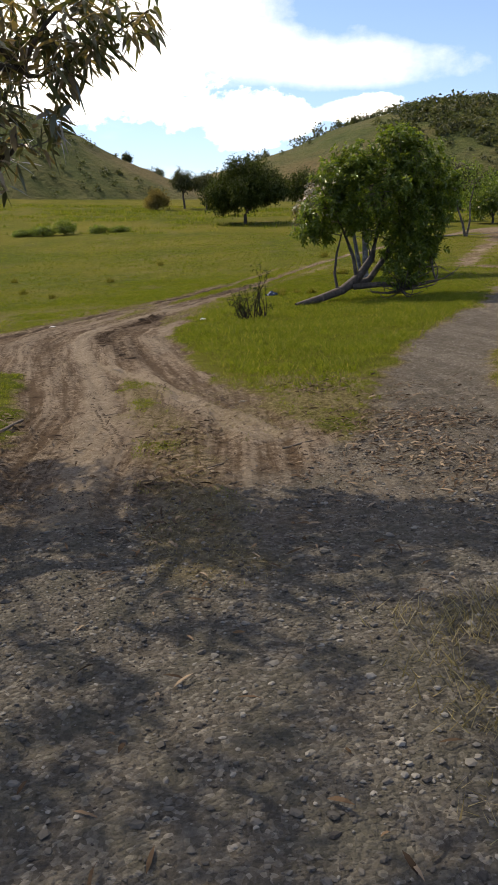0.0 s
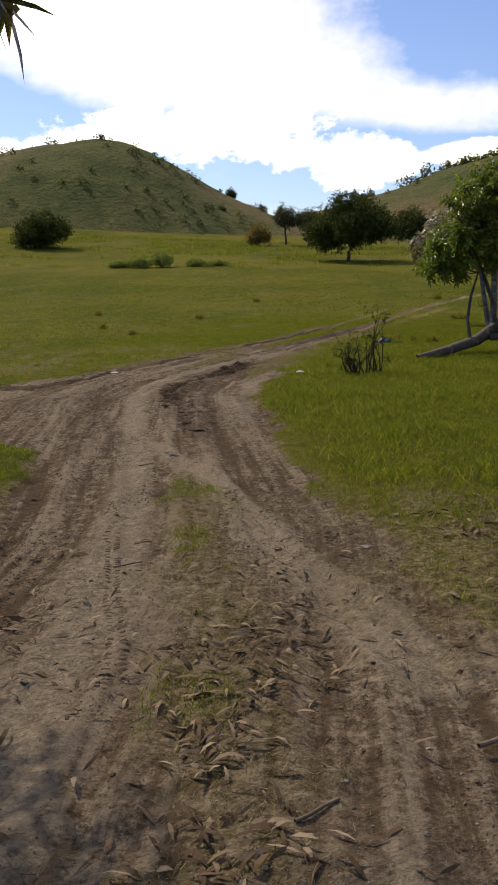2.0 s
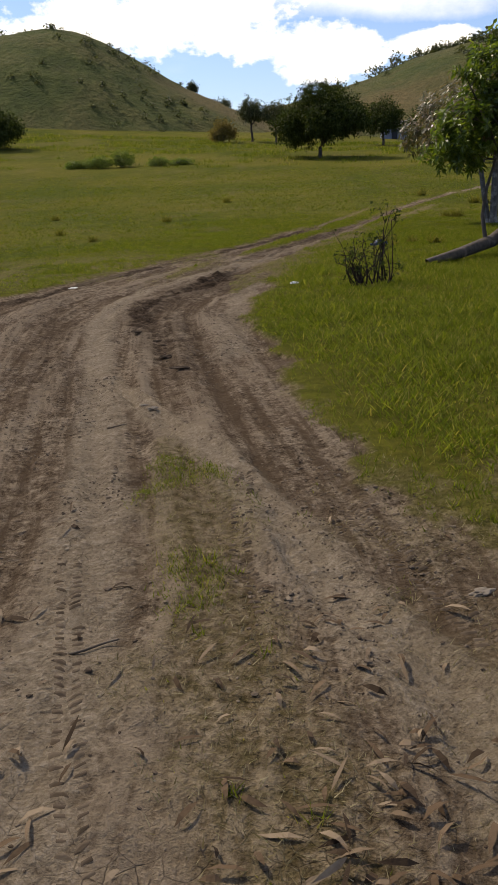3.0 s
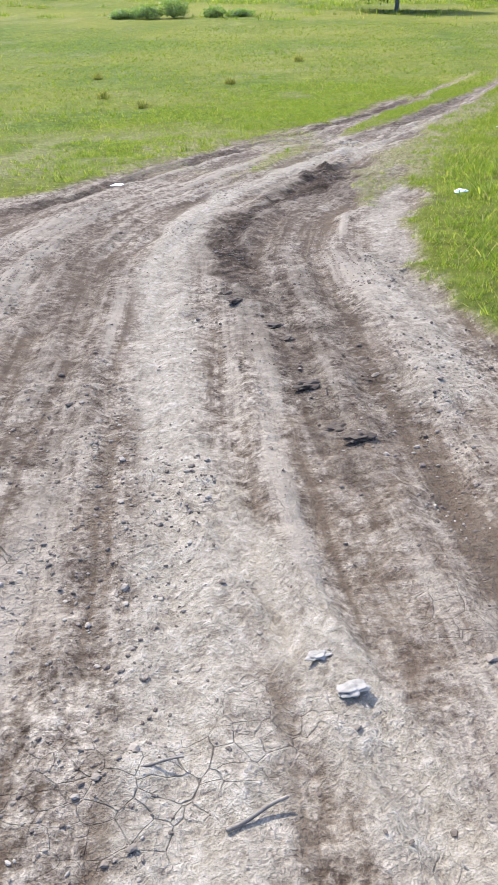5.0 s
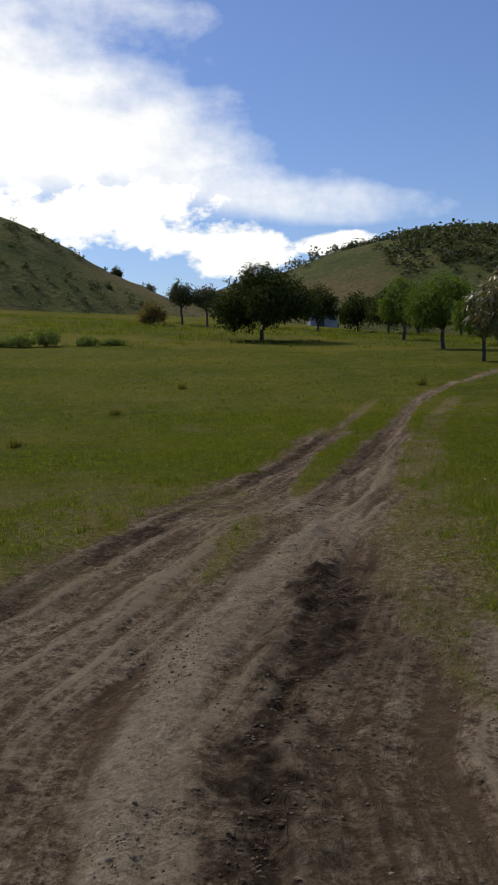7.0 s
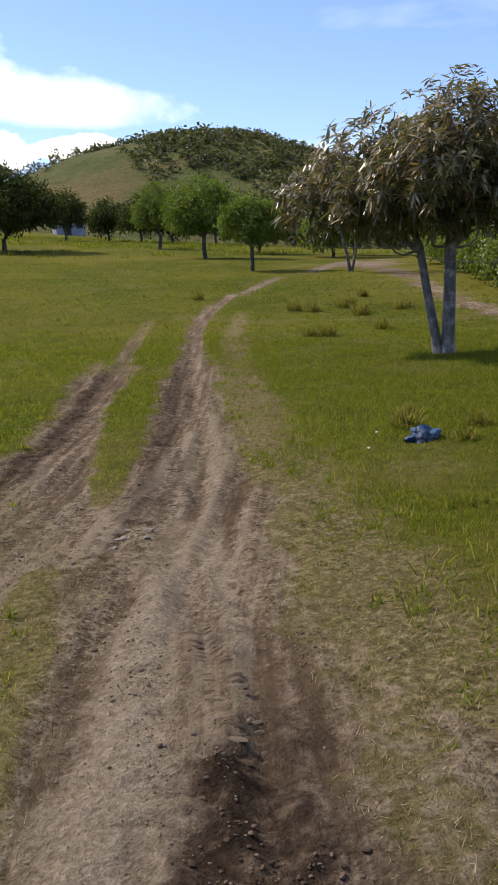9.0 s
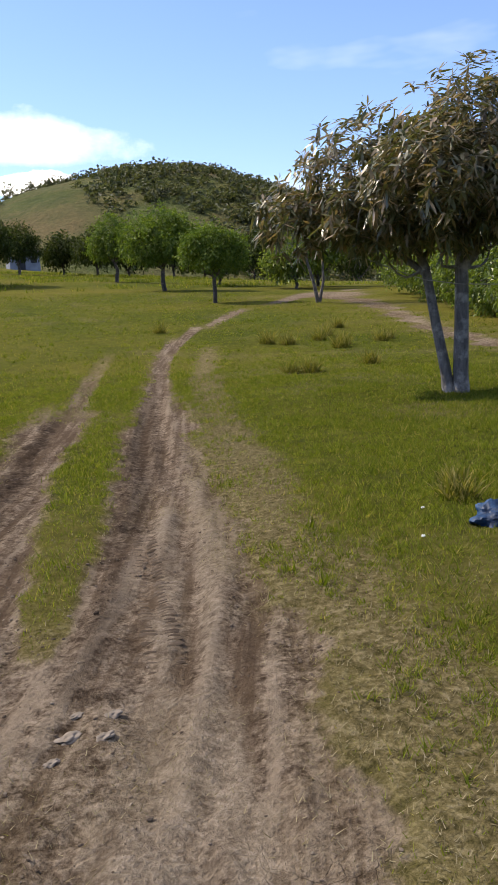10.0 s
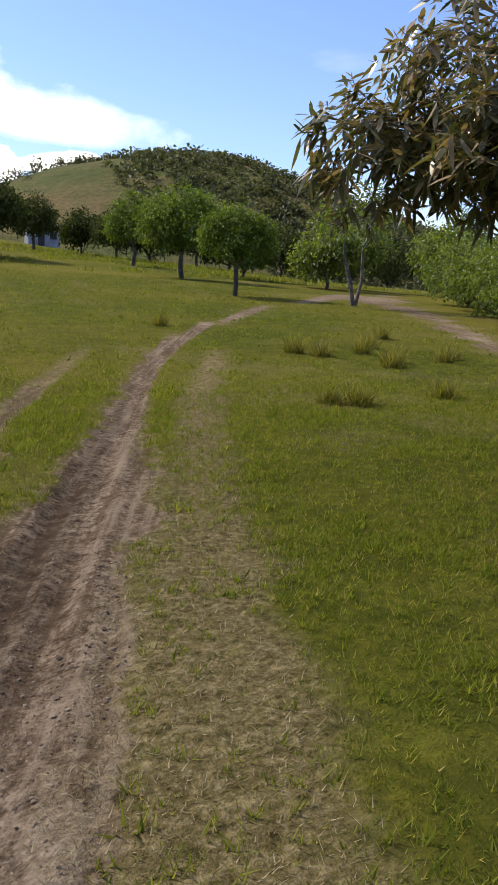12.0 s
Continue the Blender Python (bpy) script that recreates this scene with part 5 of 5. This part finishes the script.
def build_tyre_prints():
    """Short ridges of soil that tyre lugs have pressed up, two staggered rows along each print."""
    V, F = [], []
    for *pts, half in TREADS:
        p = np.array(pts, float)
        seg = np.linalg.norm(np.diff(p, axis=0), axis=1)
        s = np.concatenate([[0], np.cumsum(seg)])
        for row in (-1, 1):
            d = np.arange(0.01 * (row + 1), s[-1], 0.04)
            d = d + rng.normal(size=len(d)) * 0.003
            d = d[rng.random(len(d)) > 0.22]
            cx, cy = np.interp(d, s, p[:, 0]), np.interp(d, s, p[:, 1])
            tx, ty = np.interp(d + 0.05, s, p[:, 0]) - np.interp(d - 0.05, s, p[:, 0]), np.interp(d + 0.05, s, p[:, 1]) - np.interp(d - 0.05, s, p[:, 1])
            ln = np.hypot(tx, ty)
            tx, ty = tx / ln, ty / ln
            cx, cy = cx + row * ty * half * 0.52, cy - row * tx * half * 0.52
            mk = ground_masks(cx, cy)
            cz = terrain(cx, cy) + relief(cx, cy, mk)
            for i in range(len(d)):
                ax = np.array([row * ty[i] - 0.35 * tx[i], -row * tx[i] - 0.35 * ty[i]])
                al = np.array([tx[i], ty[i]])
                c, hl, hw, hh = np.array([cx[i], cy[i]]), half * rng.uniform(0.38, 0.52), rng.uniform(0.008, 0.012), rng.uniform(0.002, 0.0045)
                b = 8 * len(V)
                q = [(*(c + ax * u * hl * k + al * w * hw * k), cz[i] + (hh if k < 1 else -0.006)) for k in (1.0, 0.42) for u, w in ((-1, -1), (1, -1), (1, 1), (-1, 1))]
                V.append(np.array(q) + rng.normal(size=(8, 3)) * 0.001)
                F += [(b, b + 1, b + 5, b + 4), (b + 1, b + 2, b + 6, b + 5), (b + 2, b + 3, b + 7, b + 6), (b + 3, b, b + 4, b + 7), (b + 4, b + 5, b + 6, b + 7)]
    mat = island_material("printed_soil", [(0.0, (0.060, 0.045, 0.032)), (0.6, (0.090, 0.068, 0.050)), (1.0, (0.125, 0.098, 0.073))], 0.95)
    tagged(mesh_np("tyre_prints", np.concatenate(V), F, mat, None, True), "ridged tyre prints pressed into the soft brown earth", "tyre prints", kind="stuff")


build_tyre_prints()


def build_litter():
    def want(x, y, m):
        pile = np.exp(-((x - 2.0) ** 2 / 0.5 + (y - 4.9) ** 2 / 1.6)) * 0.9
        mid = np.exp(-((x - 0.08) ** 2 / 0.06 + (y - 4.7) ** 2 / 2.0)) * 0.95
        left = np.exp(-((x + 1.5) ** 2 / 0.35 + (y - 5.0) ** 2 / 3.0)) * 0.55
        tip = np.exp(-((x - 1.35) ** 2 / 0.15 + (y - 6.9) ** 2 / 0.6)) * 0.6
        return np.clip(pile + mid + left + tip + 0.05 * (y < 6), 0, 1) * (0.2 + 0.8 * (vnoise(x * 2.5, y * 2.5, 67) > 0.45))

    x, y, z, m = sample(34000, (-2.6, 3.4), (-0.8, 8.6), want)
    n = len(x)
    a = rng.random(n) * 6.283
    ahead = np.stack([np.cos(a), np.sin(a), rng.uniform(-0.05, 0.3, n)], 1)
    V, F = leaves(np.stack([x, y, z + 0.006], 1), ahead, rng.uniform(0.04, 0.115, n), rng.uniform(0.009, 0.019, n), rng.uniform(-0.12, 0.2, (n, 1)), -0.6, True)
    V[:, 2] = np.maximum(V[:, 2], np.repeat(z + 0.003, 6))
    tagged(mesh_np("leaf_litter", V, F, M_LITTER), "fallen dry brown mango leaves strewn over the track", "leaves", kind="stuff")


build_litter()


def build_tussock(x, y, h, w, n, label="tufted clump of coarse yellow-green grass in the pasture"):
    a, r = rng.random(n) * 6.283, rng.random(n) ** 0.7 * w * 0.35
    px, py = np.cos(a) * r, np.sin(a) * r
    V, F = blades(px, py, np.full(n, -0.01), h * rng.uniform(0.35, 1.15, n), 0.011 * rng.uniform(0.6, 1.3, n), rng.uniform(0.3, 0.97, n), True)
    ob = tagged(mesh_np("grass_tussock", V, F, M_TUSSOCK), label, "grass tussock", "grass tussocks in the pasture")
    ob.location = (x, y, gz(x, y))


for tx, ty, th in ((6.95, 34.0, 0.34), (7.2, 33.5, 0.3), (8.15, 33.9, 0.3), (8.0, 32.6, 0.3), (6.6, 29.3, 0.24), (9.05, 32.8, 0.26), (5.3, 28.95, 0.26), (8.75, 34.7, 0.28), (7.7, 32.2, 0.3), (9.4, 33.1, 0.24), (5.0, 29.05, 0.2),
                   (10.1, 36.5, 0.3), (6.0, 38.5, 0.3), (-4.5, 27, 0.16), (-3.2, 33, 0.22), (-7.5, 36, 0.25), (-1.5, 40, 0.25), (-6, 30, 0.2), (2.25, 21.3, 0.17), (2.45, 21.6, 0.13), (2.75, 21.0, 0.14), (3.1, 20.6, 0.17), (2.35, 20.6, 0.1)):
    build_tussock(tx, ty, th * 1.2, min(0.45, th * 1.4 + 0.1), 230)

x = rng.uniform(-45, 30, 2600)
y = 62 + rng.random(2600) ** 0.7 * 44
k = fbm(x / 6, y / 3, 3, 88) > 0.5
x, y = x[k], y[k]
V, F = blades(np.repeat(x, 26) + rng.normal(size=26 * len(x)) * 0.35, np.repeat(y, 26) + rng.normal(size=26 * len(x)) * 0.2, np.repeat(terrain(x, y), 26) - 0.02, rng.uniform(0.12, 0.4, 26 * len(x)), rng.uniform(0.03, 0.06, 26 * len(x)),
              rng.uniform(0.2, 0.9, 26 * len(x)))
tagged(mesh_np("rough_grass", V, F, M_GRASS), "rough uneven grass along the pasture's far edge", "grass", kind="stuff")

# ---- small loose things ----


def stick(x, y, length, turn, r, label):
    m = 7
    t = np.linspace(-0.5, 0.5, m)
    pts = np.stack([t * length, np.sin(t * 7) * length * 0.02, np.full(m, r)], 1)
    V, F = tubes([(pts, np.linspace(r, r * 0.8, m) * 0.75)], 6)
    ob = tagged(mesh_np("stick", V, F, M_STICK, None, True), label, "stick", "sticks on the track")
    mk = ground_masks(np.array([x]), np.array([y]))
    ob.matrix_world = pose(x, y, float(terrain(np.array([x]), np.array([y]))[0] + relief(np.array([x]), np.array([y]), mk)[0]) + 0.004, 0, 0, turn)


stick(-0.965, 9.01, 0.13, 38, 0.006, "thin dark twig lying on the bare track")
stick(-1.16, 9.12, 0.1, 20, 0.004, "thin dry twig lying on the bare track")
stick(-0.62, 6.45, 0.16, 30, 0.006, "thin dark twig lying on the bare track")
stick(0.95, 4.75, 0.3, 35, 0.011, "dry brown stick on the earth verge")
stick(0.32, 4.35, 0.16, 40, 0.008, "dry brown stick on the earth verge")
stick(-1.5, 6.2, 0.55, 75, 0.02, "weathered grey branch on the track's edge")
stick(-1.25, 19.9, 0.34, -18, 0.007, "pale dry stick between the wheel ruts")


def crumpled(name, x, y, size, mat, label, category, seed, lift=0.0, crease=1.0):
    """A crumpled bag or scrap: a ball drawn into creases, and laid flat underneath."""
    bm = bmesh.new()
    bmesh.ops.create_icosphere(bm, subdivisions=4, radius=1.0)
    for v in bm.verts:
        p = v.co.copy()
        k = 1 + 0.55 * noise.noise(p * 1.6 + Vector((seed, 0, 0))) + crease * (0.16 * abs(noise.noise(p * 4.2 + Vector((0, seed, 0)))) - 0.3 * abs(noise.noise(p * 2.2 + Vector((0, 0, seed)))))
        v.co = Vector((p.x * k * size[0] / 2, p.y * k * size[1] / 2, max(p.z * k * size[2] / 2, -size[2] * 0.28)))
    me = bpy.data.meshes.new(name)
    bm.to_mesh(me)
    bm.free()
    me.materials.append(mat)
    ob = tagged(new(name, me), label, category)
    mk = ground_masks(np.array([x]), np.array([y]))
    zz = float(terrain(np.array([x]), np.array([y]))[0] + relief(np.array([x]), np.array([y]), mk)[0])
    ob.matrix_world = pose(x, y, zz + size[2] * 0.27 + lift, 0, 0, 25)
    return ob


def blue_bag_material():
    mt, nt, bsdf, out = mat_nodes("blue_plastic")
    v = objvec(nt)
    col = ramp(nt, nz(nt, 9, 4, 0.6, v), [(0.3, (0.004, 0.010, 0.026)), (0.5, (0.009, 0.034, 0.085)), (0.64, (0.022, 0.07, 0.15)), (0.69, (0.30, 0.35, 0.42))])
    nt.links.new(col, bsdf.inputs["Base Color"])
    bsdf.inputs["Roughness"].default_value = 0.5
    bsdf.inputs["Specular IOR Level"].default_value = 0.3
    bump(nt, bsdf, nz(nt, 30, 4, 0.6, v), 0.5, 0.01)
    return mt


M_WHITE = plain_material("white_plastic", (0.55, 0.55, 0.53), (0.8, 0.8, 0.78), 30, 0.5)
crumpled("plastic_bag", 2.1, 20.78, (0.31, 0.21, 0.16), blue_bag_material(), "crumpled blue and white plastic bag lying in the grass", "bag", 3.7, -0.03)
crumpled("plastic_scrap", 0.3, 15.25, (0.11, 0.06, 0.035), M_WHITE, "scrap of white plastic in the grass beside the track", "scrap", 1.2, 0.03)
crumpled("plastic_scrap", -2.74, 16.25, (0.11, 0.07, 0.02), M_WHITE, "flat scrap of white plastic at the muddy edge", "scrap", 5.2)
crumpled("plastic_scrap", 1.95, 21.25, (0.026, 0.018, 0.012), M_WHITE, "tiny white scrap in the grass", "scrap", 2.2, 0.0)
crumpled("plastic_scrap", 1.6, 20.75, (0.028, 0.02, 0.014), M_WHITE, "tiny white scrap in the grass", "scrap", 4.2, 0.0)
M_PALESTONE = plain_material("pale_stone", (0.11, 0.09, 0.068), (0.22, 0.185, 0.15), 25, 0.9)
for sx, sy, ss, sd in ((-0.79, 9.31, 0.06, 1.1), (-0.86, 9.42, 0.045, 2.3), (-0.52, 19.66, 0.085, 3.1), (-0.42, 19.6, 0.06, 4.4), (-0.36, 19.74, 0.07, 5.7), (-0.6, 19.55, 0.05, 6.1), (-0.47, 19.8, 0.05, 7.7), (0.63, 6.75, 0.07, 8.2), (0.86, 7.3, 0.06, 9.1)):
    tagged(crumpled("stone", sx, sy, (ss * 1.15, ss * 0.62, ss * 0.26), M_PALESTONE, "pale rough stone lying on the track", "stone", sd, 0.0, 0.25), group="pale stones on the track")
for sx, sy, ss, sd in ((-1.07, 11.9, 0.11, 1.7), (-1.0, 11.72, 0.1, 2.9), (-1.28, 12.22, 0.1, 3.3), (-0.9, 11.1, 0.13, 4.9), (-0.8, 10.72, 0.14, 6.3), (-0.72, 10.6, 0.12, 7.1), (-1.36, 12.5, 0.09, 8.8)):
    tagged(crumpled("mud_clod", sx, sy, (ss * 0.8, ss * 0.55, ss * 0.22), M_CLOD, "dark lump of trodden mud on the track", "mud clod", sd), group="mud clods on the track")

wire_pts = np.array([(5.19, 25.49, 0)]) + np.array([uv(-0.95, 0.1, 1.66), uv(-0.45, 0, 1.44), uv(-0.14, -0.06, 1.32), uv(0.26, -0.08, 1.25), uv(1.5, 0.1, 1.17), uv(3.5, 0.8, 1.12), uv(6.0, 2.5, 1.2), uv(7.8, 4.0, 1.25)])
V, F = tubes([(wire_pts, np.full(len(wire_pts), 0.006))], 6)
tagged(mesh_np("fence_wire", V, F, plain_material("wire", (0.16, 0.15, 0.13), (0.3, 0.28, 0.25), 20, 0.6), None, True), "slack pale wire strung from the mango trunks to the hedge", "wire")
